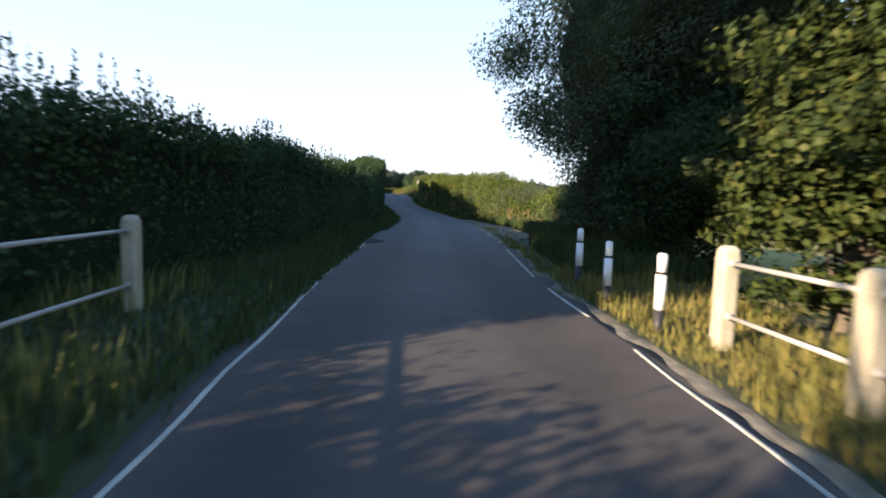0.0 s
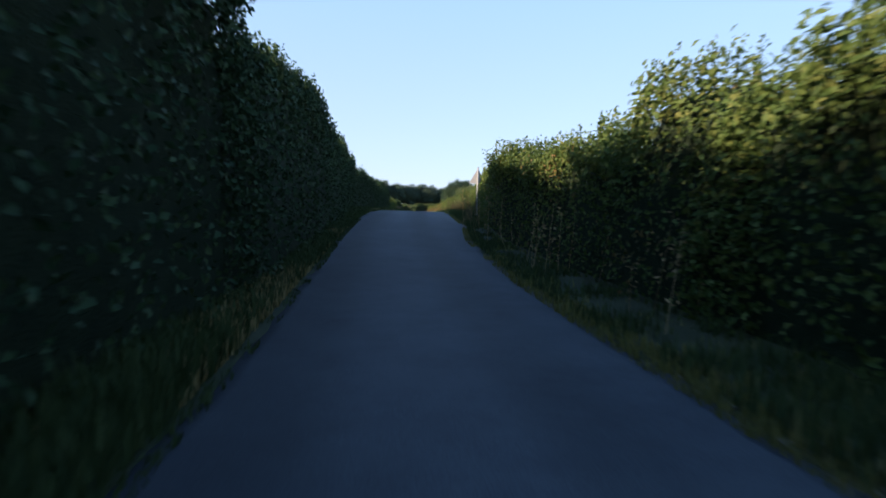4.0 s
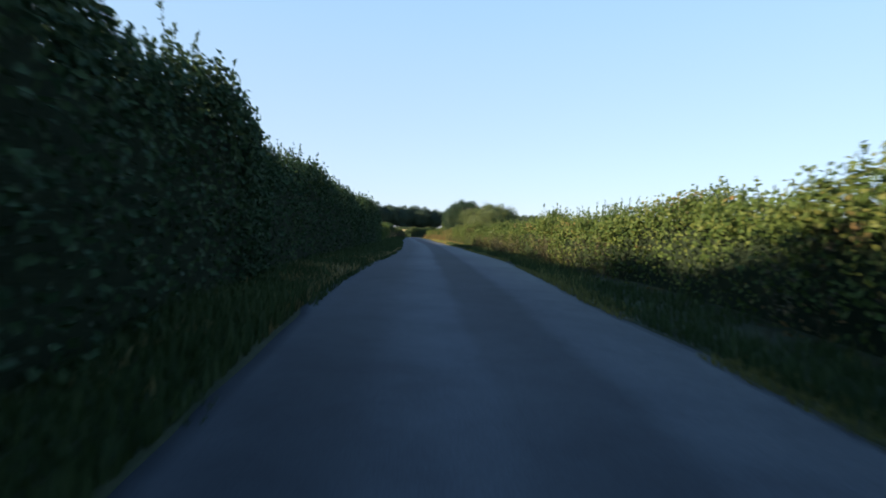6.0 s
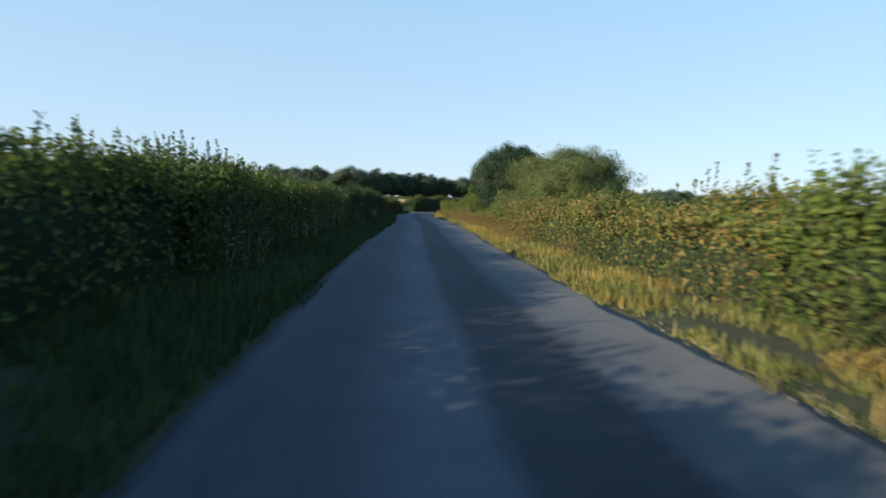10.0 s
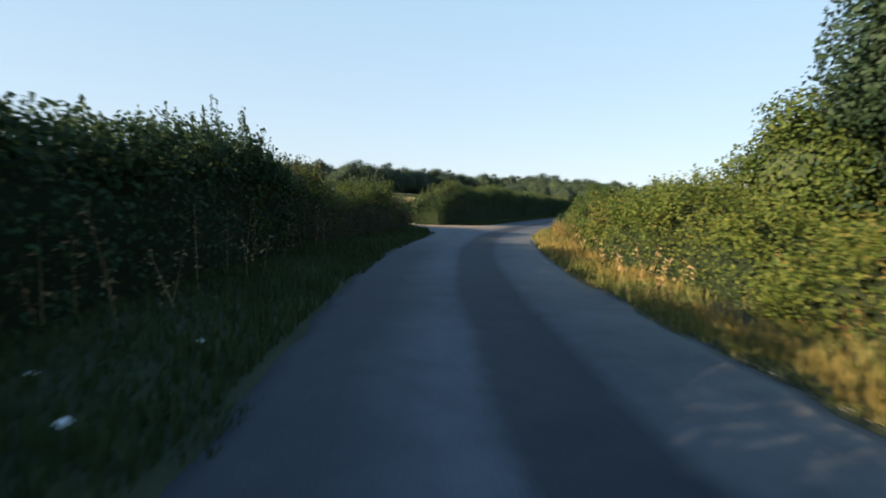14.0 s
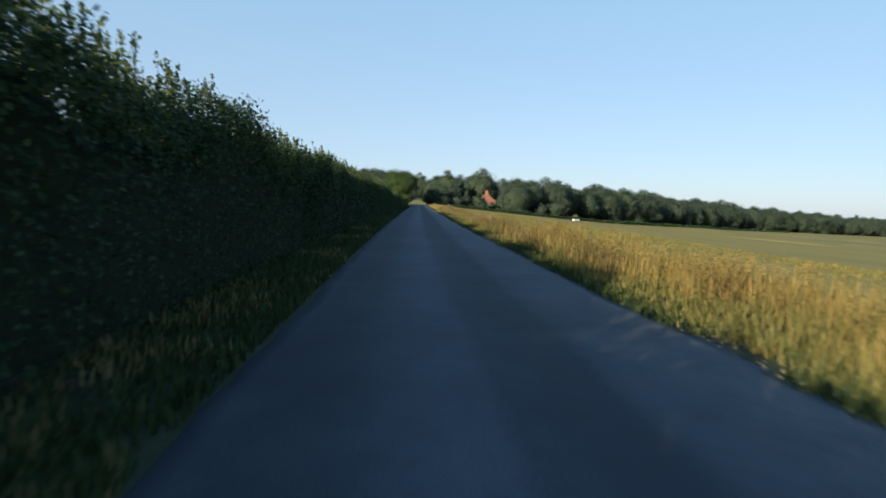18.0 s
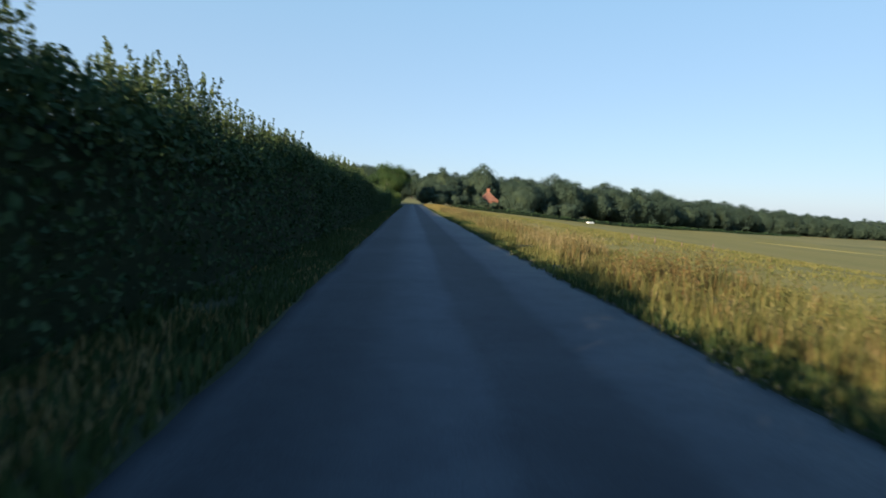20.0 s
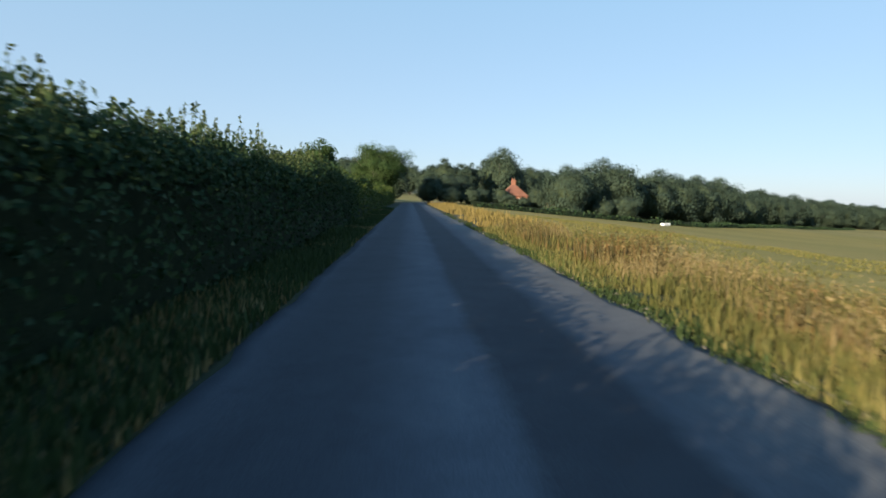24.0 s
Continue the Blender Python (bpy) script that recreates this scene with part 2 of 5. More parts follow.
    ls.new(both.outputs[2], dusty.inputs[6])
    # tan over the junction mouth: sandy dust with low sunlight mixed into its colour
    sandy = ramp(ns, [(run(202.0), (0, 0, 0)), (run(205.0), (1, 1, 1)), (run(209.5), (1, 1, 1)), (run(213), (0, 0, 0))])
    ls.new(math_node("MULTIPLY", far, 1 / 330.0), sandy.inputs[0])
    tan = ns.new("ShaderNodeMix")
    tan.data_type = "RGBA"
    tan.inputs[7].default_value = (0.25, 0.185, 0.125, 1)
    ls.new(math_node("MULTIPLY", math_node("MULTIPLY", sandy.outputs[0], mouth.outputs[0]), math_node("MULTIPLY_ADD", drift.outputs["Fac"], 1.2, 0.25)), tan.inputs[0])
    ls.new(dusty.outputs[2], tan.inputs[6])
    stone, patch, stain = noise_node(ns, ls, 90.0, 2.0), noise_node(ns, ls, 0.23, 5.0, 0.65), noise_node(ns, ls, 1.7, 4.0, 0.7)
    blot = ramp(ns, [(0.3, (0.75, 0.75, 0.76)), (0.55, (1, 1, 1)), (0.75, (1.22, 1.2, 1.17))])
    chips = ramp(ns, [(0.3, (0.7, 0.7, 0.7)), (0.7, (1.3, 1.3, 1.28))])
    spots = ramp(ns, [(0.3, (0.82, 0.82, 0.83)), (0.5, (1, 1, 1)), (0.7, (1.14, 1.13, 1.1))])
    ls.new(patch.outputs["Fac"], blot.inputs[0])
    ls.new(stone.outputs["Fac"], chips.inputs[0])
    ls.new(stain.outputs["Fac"], spots.inputs[0])
    # redder tar at the bridge: low sun's warmth is put into the colour
    warm = ramp(ns, [(run(10), (1.22, 1.0, 0.82)), (run(22), (1, 1, 1))])
    ls.new(math_node("MULTIPLY", far, 1 / 330.0), warm.inputs[0])
    col = multiply(multiply(multiply(multiply(tan.outputs[2], warm.outputs[0]), blot.outputs[0]), chips.outputs[0]), spots.outputs[0])
    ls.new(col, bsdf.inputs["Base Color"])
    bp = ns.new("ShaderNodeBump")
    bp.inputs["Strength"].default_value, bp.inputs["Distance"].default_value = 0.35, 0.006
    ls.new(stone.outputs["Fac"], bp.inputs["Height"])
    ls.new(bp.outputs[0], bsdf.inputs["Normal"])
    bsdf.inputs["Roughness"].default_value = 0.82
    bsdf.inputs["Specular IOR Level"].default_value = 0.18
    return m


ASPHALT = asphalt_material()
PATCH = rough_material("fresh_tar", [(0.3, (0.008, 0.009, 0.011)), (0.7, (0.018, 0.019, 0.022))], 4.0, 0.3, 0.85, None, 0.08)
SIDE_TAR = rough_material("side_road_tar", [(0.3, (0.06, 0.066, 0.076)), (0.5, (0.09, 0.094, 0.1)), (0.72, (0.135, 0.13, 0.125))], 0.5, 0.3, 0.85, 60.0)
GRIT = rough_material("edge_grit", [(0.32, (0.06, 0.056, 0.045)), (0.46, (0.1, 0.092, 0.074)), (0.58, (0.16, 0.145, 0.115)), (0.75, (0.25, 0.225, 0.18))], 6.0, 1.0, 0.95, 45.0)
GRAVEL = rough_material("pale_gravel", [(0.3, (0.09, 0.078, 0.06)), (0.46, (0.13, 0.114, 0.09)), (0.56, (0.165, 0.146, 0.118)), (0.72, (0.24, 0.216, 0.18))], 1.6, 0.6, 0.95, 30.0)
CHALK = rough_material("chalk_rubble", [(0.35, (0.17, 0.14, 0.09)), (0.5, (0.3, 0.265, 0.205)), (0.65, (0.44, 0.41, 0.35))], 4.0, 0.8, 0.95, 45.0)
TRODDEN = rough_material("trodden_soil", [(0.3, (0.12, 0.086, 0.052)), (0.55, (0.2, 0.152, 0.098)), (0.8, (0.29, 0.23, 0.16))], 1.6, 0.6, 0.95, 30.0)
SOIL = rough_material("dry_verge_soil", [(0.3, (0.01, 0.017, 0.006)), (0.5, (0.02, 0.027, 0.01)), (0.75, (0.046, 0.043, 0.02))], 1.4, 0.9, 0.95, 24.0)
STRAW_FIELD = rough_material("straw_field", [(0.3, (0.25, 0.19, 0.08)), (0.5, (0.33, 0.245, 0.1)), (0.72, (0.38, 0.25, 0.08))], 0.06, 0.5, 1.0, 2.5, 0.05)
PASTURE = rough_material("dry_pasture", [(0.3, (0.14, 0.128, 0.04)), (0.5, (0.2, 0.168, 0.054)), (0.72, (0.25, 0.19, 0.066))], 0.045, 0.5, 1.0, 2.5, 0.05)
MEADOW = rough_material("rough_grassland", [(0.3, (0.09, 0.1, 0.035)), (0.55, (0.2, 0.17, 0.065)), (0.75, (0.28, 0.2, 0.07))], 0.05, 0.5, 1.0, 2.0, 0.05)
WHITE_LINE = rough_material("worn_white_line", [(0.25, (0.08, 0.08, 0.08)), (0.5, (0.26, 0.26, 0.24)), (0.8, (0.37, 0.37, 0.35))], 3.0, 0.3, 0.7, 40.0)
# Near black: shade among the inner twigs is put into the colour.
SHADE_TWIGS = rough_material("shade_dark_twigs", [(0.3, (0.008, 0.014, 0.007)), (0.6, (0.018, 0.026, 0.012)), (0.8, (0.03, 0.034, 0.016))], 5.0, 1.0, 0.95, 30.0, 0.1)
BARK = rough_material("bark", [(0.3, (0.05, 0.04, 0.03)), (0.6, (0.11, 0.09, 0.07)), (0.8, (0.17, 0.145, 0.115))], 5.0, 1.0, 0.95, 40.0)
DEADWOOD = rough_material("dead_wood", [(0.3, (0.2, 0.17, 0.14)), (0.7, (0.38, 0.34, 0.29))], 6.0, 0.5, 0.9, 50.0)
# Darker than HAZEL: shade on the left hedgerow is put into this leaf colour.
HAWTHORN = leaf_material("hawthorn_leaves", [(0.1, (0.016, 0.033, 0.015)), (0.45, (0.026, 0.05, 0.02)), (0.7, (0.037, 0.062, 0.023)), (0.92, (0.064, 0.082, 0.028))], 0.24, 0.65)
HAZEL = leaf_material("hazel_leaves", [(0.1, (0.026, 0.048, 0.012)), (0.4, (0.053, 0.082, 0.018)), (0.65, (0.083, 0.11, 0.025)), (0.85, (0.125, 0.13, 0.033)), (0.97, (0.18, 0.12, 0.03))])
BRAMBLE = leaf_material("bramble_leaves", [(0.08, (0.025, 0.045, 0.014)), (0.4, (0.06, 0.09, 0.024)), (0.62, (0.11, 0.12, 0.03)), (0.8, (0.19, 0.13, 0.04)), (0.96, (0.2, 0.075, 0.03))])
RUSTY = leaf_material("rusty_weeds", [(0.08, (0.04, 0.048, 0.017)), (0.35, (0.09, 0.082, 0.028)), (0.6, (0.145, 0.104, 0.036)), (0.8, (0.16, 0.092, 0.034)), (0.95, (0.11, 0.056, 0.027))], 0.3)
OAK_LEAF = leaf_material("oak_leaves", [(0.1, (0.011, 0.024, 0.014)), (0.5, (0.021, 0.04, 0.02)), (0.9, (0.038, 0.06, 0.028))], 0.2)
WILLOW_LEAF = leaf_material("sallow_leaves", [(0.1, (0.038, 0.058, 0.022)), (0.5, (0.078, 0.104, 0.036)), (0.9, (0.135, 0.155, 0.06))], 0.35)
SILVER_LEAF = leaf_material("grey_willow_leaves", [(0.1, (0.03, 0.05, 0.025)), (0.5, (0.06, 0.085, 0.045)), (0.9, (0.13, 0.15, 0.1))], 0.35, 0.4)
ASH_LEAF = leaf_material("sycamore_leaves", [(0.1, (0.035, 0.06, 0.014)), (0.45, (0.075, 0.105, 0.022)), (0.75, (0.13, 0.15, 0.03)), (0.95, (0.2, 0.18, 0.05))], 0.4)
# Grey-blue in these leaves stands for the haze before the far wood.
HAZY_WOOD_LEAF = leaf_material("hazy_far_tree_leaves", [(0.1, (0.03, 0.047, 0.034)), (0.5, (0.045, 0.067, 0.044)), (0.9, (0.062, 0.084, 0.052))], 0.2, 0.7)
# Solid filling of crowns; their inner shade is put into this colour.
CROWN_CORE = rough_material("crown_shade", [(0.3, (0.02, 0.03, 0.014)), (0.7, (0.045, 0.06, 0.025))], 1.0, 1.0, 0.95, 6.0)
# Greener, straw-free grass; shade of the verges is put into its dark colour.
SHADE_GRASS = leaf_material("shade_grass", [(0.1, (0.02, 0.034, 0.012)), (0.5, (0.037, 0.058, 0.019)), (0.85, (0.06, 0.078, 0.026)), (0.97, (0.1, 0.1, 0.036))], 0.25, 0.7)
GOLD_GRASS = leaf_material("golden_grass", [(0.1, (0.115, 0.094, 0.026)), (0.4, (0.2, 0.152, 0.042)), (0.75, (0.27, 0.2, 0.066)), (0.95, (0.23, 0.14, 0.046))], 0.35, 0.6)
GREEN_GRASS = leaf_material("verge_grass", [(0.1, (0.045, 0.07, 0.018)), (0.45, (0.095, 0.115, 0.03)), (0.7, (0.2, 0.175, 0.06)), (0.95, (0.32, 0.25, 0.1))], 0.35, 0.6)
LIME_LEAF = leaf_material("lime_tree_leaves", [(0.1, (0.026, 0.05, 0.016)), (0.5, (0.05, 0.085, 0.024)), (0.9, (0.085, 0.12, 0.036))], 0.35)
BROWN_WEED = leaf_material("brown_seeding_weeds", [(0.1, (0.026, 0.03, 0.014)), (0.45, (0.048, 0.045, 0.022)), (0.75, (0.075, 0.06, 0.032)), (0.95, (0.11, 0.08, 0.045))], 0.2, 0.7)
OLIVE_GRASS = leaf_material("olive_grass", [(0.1, (0.07, 0.08, 0.022)), (0.45, (0.125, 0.12, 0.034)), (0.75, (0.19, 0.16, 0.05)), (0.95, (0.25, 0.19, 0.07))], 0.35, 0.6)
STRAW_GRASS = leaf_material("straw_grass", [(0.1, (0.13, 0.1, 0.036)), (0.45, (0.21, 0.16, 0.065)), (0.75, (0.28, 0.215, 0.1)), (0.95, (0.2, 0.11, 0.045))], 0.35, 0.6)
SYCAMORE_LEAF = leaf_material("sycamore_tree_leaves", [(0.1, (0.014, 0.026, 0.008)), (0.45, (0.03, 0.046, 0.011)), (0.75, (0.055, 0.066, 0.016)), (0.95, (0.12, 0.085, 0.026))], 0.3)
DRY_STALK = leaf_material("dry_stalks", [(0.1, (0.13, 0.08, 0.04)), (0.5, (0.27, 0.18, 0.085)), (0.9, (0.42, 0.32, 0.18))], 0.2, 0.7)
POST_WHITE = rough_material("weathered_white_concrete", [(0.25, (0.15, 0.14, 0.105)), (0.5, (0.27, 0.25, 0.19)), (0.8, (0.36, 0.335, 0.265))], 4.0, 0.4, 0.85, 45.0)
STEEL = rough_material("galvanised_steel", [(0.3, (0.17, 0.165, 0.155)), (0.7, (0.29, 0.28, 0.265))], 6.0, 0.15, 0.5, 60.0, 0.5)
PLASTIC_BLACK = rough_material("black_plastic", [(0.3, (0.012, 0.012, 0.013)), (0.7, (0.025, 0.025, 0.026))], 8.0, 0.1, 0.5, 50.0)
PLASTIC_WHITE = rough_material("white_reflective_band", [(0.3, (0.62, 0.62, 0.62)), (0.7, (0.8, 0.8, 0.8))], 6.0, 0.1, 0.45, 50.0)
STAKE_WOOD = rough_material("brown_stake_wood", [(0.3, (0.07, 0.05, 0.033)), (0.55, (0.13, 0.095, 0.06)), (0.8, (0.2, 0.15, 0.1))], 6.0, 0.6, 0.9, 40.0)
OLD_WOOD = rough_material("grey_fence_wood", [(0.3, (0.16, 0.13, 0.1)), (0.55, (0.3, 0.26, 0.2)), (0.8, (0.45, 0.4, 0.32))], 5.0, 0.6, 0.9, 40.0)
WIRE = rough_material("fence_wire", [(0.3, (0.2, 0.2, 0.19)), (0.7, (0.32, 0.31, 0.29))], 8.0, 0.1, 0.5, 60.0, 0.5)
ROOF_TILE = rough_material("red_clay_tile", [(0.25, (0.11, 0.052, 0.034)), (0.55, (0.18, 0.082, 0.052)), (0.8, (0.24, 0.12, 0.08))], 1.0, 0.6, 0.9, 8.0)
BRICK = rough_material("red_brick", [(0.25, (0.16, 0.07, 0.045)), (0.55, (0.25, 0.115, 0.07)), (0.8, (0.32, 0.17, 0.115))], 1.5, 0.5, 0.9, 10.0)
PALE_PAINT = rough_material("pale_paint", [(0.3, (0.6, 0.59, 0.55)), (0.7, (0.78, 0.77, 0.73))], 2.0, 0.1, 0.6, 20.0)
PETAL = rough_material("white_petals", [(0.3, (0.34, 0.37, 0.22)), (0.7, (0.55, 0.56, 0.42))], 20.0, 0.1, 0.7, 90.0)
PAPER = rough_material("crumpled_paper", [(0.3, (0.6, 0.6, 0.58)), (0.7, (0.82, 0.82, 0.8))], 10.0, 0.3, 0.8, 60.0)


def glass_material():
    m, ns, ls, bsdf = nodes_of("window_glass")
    bsdf.inputs["Base Color"].default_value = (0.02, 0.025, 0.03, 1)
    bsdf.inputs["Roughness"].default_value = 0.05
    return m


GLASS = glass_material()


# ---- mesh helpers ----
def mesh_from(name, verts, faces, material, smooth=False):
    """A mesh from an (n, 3) array and an (m, 3 or 4) array."""
    verts, faces = np.asarray(verts, np.float32), np.asarray(faces, np.int32)
    me = bpy.data.meshes.new(name)
    me.vertices.add(len(verts))
    me.vertices.foreach_set("co", verts.ravel())
    k = faces.shape[1]
    me.loops.add(faces.size)
    me.loops.foreach_set("vertex_index", faces.ravel())
    me.polygons.add(len(faces))
    me.polygons.foreach_set("loop_start", np.arange(0, faces.size, k, dtype=np.int32))
    if smooth:
        me.polygons.foreach_set("use_smooth", np.ones(len(faces), bool))
    me.update(calc_edges=True)
    me.materials.append(material)
    return me


def add_part(name, me, parent, label=""):
    ob = new(name, me)
    ob.parent = parent
    if name in ("leaves", "top_foliage", "undergrowth", "crown", "top_growth", "flower_head", "branchwork", "turning_leaves"):
        tagged(ob, kind="stuff")
    return tagged(ob, label)


def part(name, bm, material, parent, label="", smooth=False):
    me = bpy.data.meshes.new(name)
    bmesh.ops.recalc_face_normals(bm, faces=bm.faces)
    bm.to_mesh(me)
    bm.free()
    me.materials.append(material)
    if smooth:
        me.polygons.foreach_set("use_smooth", [True] * len(me.polygons))
    return add_part(name, me, parent, label)


def thing(name, place, label, category, group="", kind="", turn=0.0):
    ob = new(name)
    ob.empty_display_size = 0.2
    ob.matrix_world = pose(*place, 0, 0, turn)
    return tagged(ob, label, category, group, kind)


def grid_faces(rows, cols):
    i = np.arange(rows - 1)[:, None] * cols + np.arange(cols - 1)[None, :]
    i = i.ravel()
    return np.stack([i, i + 1, i + cols + 1, i + cols], 1)


def unit(v):
    return v / np.maximum(np.linalg.norm(v, axis=-1, keepdims=True), 1e-6)


def leaf_arrays(places, out, length, width, rng, lift=0.25, toss=0.65):
    """Folded four-cornered leaves at the places, facing roughly along out."""
    n = len(places)
    face = unit(out + rng.normal(0, toss, (n, 3)) + np.array((0, 0, lift)))
    axis = unit(np.cross(face, rng.normal(0, 1, (n, 3))))
    side = np.cross(face, axis)
    ln = (length * rng.uniform(0.6, 1.35, n))[:, None]
    wd = (width * rng.uniform(0.6, 1.3, n))[:, None]
    v = np.stack([places - axis * ln * 0.5, places + side * wd * 0.5 + face * wd * 0.18 - axis * ln * 0.05,
                  places + axis * ln * 0.5 - face * ln * 0.12, places - side * wd * 0.5 + face * wd * 0.18 - axis * ln * 0.05], 1).reshape(-1, 3)
    b = np.arange(n) * 4
    f = np.concatenate([np.stack([b, b + 1, b + 2], 1), np.stack([b, b + 2, b + 3], 1)])
    return v, f


def join_arrays(pairs):
    vs, fs, k = [], [], 0
    for v, f in pairs:
        if len(v):
            vs.append(v)
            fs.append(f + k)
            k += len(v)
    return np.concatenate(vs), np.concatenate(fs)


def stem_arrays(base, tip, thick, bend=None):
    """Thin three-sided stems, tapering from base to tip."""
    n = len(base)
    d = unit(tip - base)
    a = unit(np.cross(d, np.array((0.31, 0.77, 0.2))))
    b = np.cross(d, a)
    ring = [np.cos(k * 2.094) * a + np.sin(k * 2.094) * b for k in range(3)]
    w = np.broadcast_to(np.asarray(thick, float), (n,))[:, None]
    v = np.stack([base + r * w for r in ring] + [tip + r * w * 0.35 for r in ring], 1).reshape(-1, 3)
    i = np.arange(n) * 6
    f = np.concatenate([np.stack([i + k, i + (k + 1) % 3, i + 3 + (k + 1) % 3, i + 3 + k], 1) for k in range(3)])
    return v, np.concatenate([f[:, [0, 1, 2]], f[:, [0, 2, 3]]])


# ---- ground, fields, road ----
def ground_sheet():
    gx = np.r_[np.arange(-1500, -300, 60), np.arange(-300, 420, 6), np.arange(420, 1500, 60)]
    gy = np.r_[np.arange(-600, -60, 45), np.arange(-60, 560, 6), np.arange(560, 2400, 60)]
    x, y = np.meshgrid(gx, gy)
    s, l = along(x.ravel(), y.ravel())
    z = slope(l) + rise(s) - 0.05 * (np.abs(l) < 9) + 0.25 * value_noise(x.ravel() / 40, y.ravel() / 40, 3) * np.clip((np.abs(l) - 12) / 30, 0, 1)
    me = mesh_from("ground", np.stack([x.ravel(), y.ravel(), z], 1), grid_faces(*x.shape), MEADOW, True)
    return tagged(new("ground", me), "dry rough grassland rising and falling beside the lane", "ground", kind="structure")


def field_sheet(name, label, s_rows, l_rows, material, lift=0.05):
    s, l = np.meshgrid(s_rows, l_rows)
    p = lay(s.ravel(), l.ravel())
    lt = lateral(p[:, 0], p[:, 1])
    p[:, 2] = slope(lt) + lift + 0.25 * value_noise(p[:, 0] / 40, p[:, 1] / 40, 3) * np.clip((np.abs(lt) - 12) / 30, 0, 1)
    me = mesh_from(name, p, grid_faces(*s.shape), material, True)
    return tagged(new(name, me), label, "field", kind="structure")


ground_sheet()
field_sheet("field_right", "pale dry hay field beyond the verge", np.r_[np.arange(206, 300, 4.0), np.arange(300, 480, 9.0)], np.r_[4.6, 6, 9, np.arange(12, 62, 5), np.arange(62, 135, 9)], PASTURE)
field_sheet("field_left", "golden stubble field on the slope", np.arange(216, 420, 6.0), -np.r_[6, 9, np.arange(14, 120, 6)][::-1], STRAW_FIELD)

ROAD_LEFT = ((-60, -1.4), (0, -1.5), (14, -1.5), (19, -1.6), (24, -1.35), (31, -1.15), (38, -1.25), (48, -1.15), (60, -1.2), (68, -1.35), (74, -1.4), (80, -1.25), (86, -1.1), (96, -1.1), (106, -1.35), (145, -1.4),
             (165, -1.15), (176, -1.05), (184, -1.25), (190, -1.3), (196, -1.4), (198, -1.6), (200, -2.3), (201.5, -3.1), (202.6, -4.5), (203.4, -5.6), (206.2, -5.6), (206.8, -4.2), (207.6, -2.7), (209.4, -1.6), (212, -1.25), (240, -1.35), (280, -1.5), (400, -1.5))
ROAD_RIGHT = ((-60, 2.1), (0, 2.15), (8, 2.35), (14, 2.7), (20, 2.85), (27, 2.95), (31, 2.8), (37, 2.5), (42, 2.35), (50, 2.35), (57, 2.6), (62, 3.05), (67, 2.95), (72, 2.8), (77, 3.0), (84, 3.3), (92, 3.1), (106, 2.9), (120, 2.9),
              (145, 3.2), (165, 3.2), (180, 3.05), (205, 3.05), (213, 3.2), (240, 2.9), (280, 2.8), (400, 2.8))


def left_edge(s):
    return table(s, ROAD_LEFT)


def right_edge(s):
    return table(s, ROAD_RIGHT)


def road_sheet():
    s = np.arange(-55, 430, 0.5)
    lo = left_edge(s) + 0.05 * value_noise(s * 0.9, 0 * s, 5) + 0.05 * value_noise(s * 3, 0 * s, 6)
    hi = right_edge(s) + 0.09 * value_noise(s * 0.9, 0 * s, 7) + 0.06 * value_noise(s * 3, 0 * s, 8)
    f = np.array([0.0, 0.0, 0.04, 0.15, 0.3, 0.5, 0.7, 0.85, 0.96, 1.0, 1.0])
    l = lo[:, None] + (hi - lo)[:, None] * f[None, :]
    z = np.tile(np.array([-0.12, -0.012, -0.008, -0.003, 0, 0.004, 0, -0.003, -0.008, -0.012, -0.12]), (len(s), 1))
    ss = np.repeat(s[:, None], len(f), 1)
    p = lay(ss.ravel(), l.ravel(), z.ravel())
    me = mesh_from("road", p, grid_faces(len(s), len(f))[:, ::-1], ASPHALT, False)
    uv = me.uv_layers.new(name="lane")
    idx = np.empty(len(me.loops), np.int32)
    me.loops.foreach_get("vertex_index", idx)
    uv.data.foreach_set("uv", np.stack([l.ravel()[idx], ss.ravel()[idx]], 1).astype(np.float32).ravel())
    return tagged(new("road", me), "narrow worn asphalt lane with dark wheel tracks", "road", kind="structure")


def flat_patch(name, label, outline, z, material, category, rough=0.12, seed=0):
    """A thin ragged patch on the ground, outlined in lane places."""
    pts = []
    n = len(outline)
    for i in range(n):
        a, b = np.array(outline[i], float), np.array(outline[(i + 1) % n], float)
        m = max(2, int(np.linalg.norm(b - a) / 0.3))
        for k in range(m):
            q = a + (b - a) * k / m
            pts.append(q + rough * np.array((value_noise(q[0] * 2.1, q[1] * 2.1, seed), value_noise(q[0] * 2.3, q[1] * 2.3, seed + 1))))
    bm = bmesh.new()
    top = [bm.verts.new(spot(a, b, z)) for a, b in pts]
    mid = sum(pts) / len(pts)
    low = [bm.verts.new(spot(*(q + 0.02 * (q - mid) / max(0.1, np.linalg.norm(q - mid))), z - 0.06)) for q in pts]
    bm.faces.new(top)
    for i in range(len(pts)):
        j = (i + 1) % len(pts)
        bm.faces.new((top[i], low[i], low[j], top[j]))
    bmesh.ops.triangulate(bm, faces=bm.faces[:1])
    bmesh.ops.recalc_face_normals(bm, faces=bm.faces)
    me = bpy.data.meshes.new(name)
    bm.to_mesh(me)
    bm.free()
    me.materials.append(material)
    return tagged(new(name, me), label, category, kind="structure")


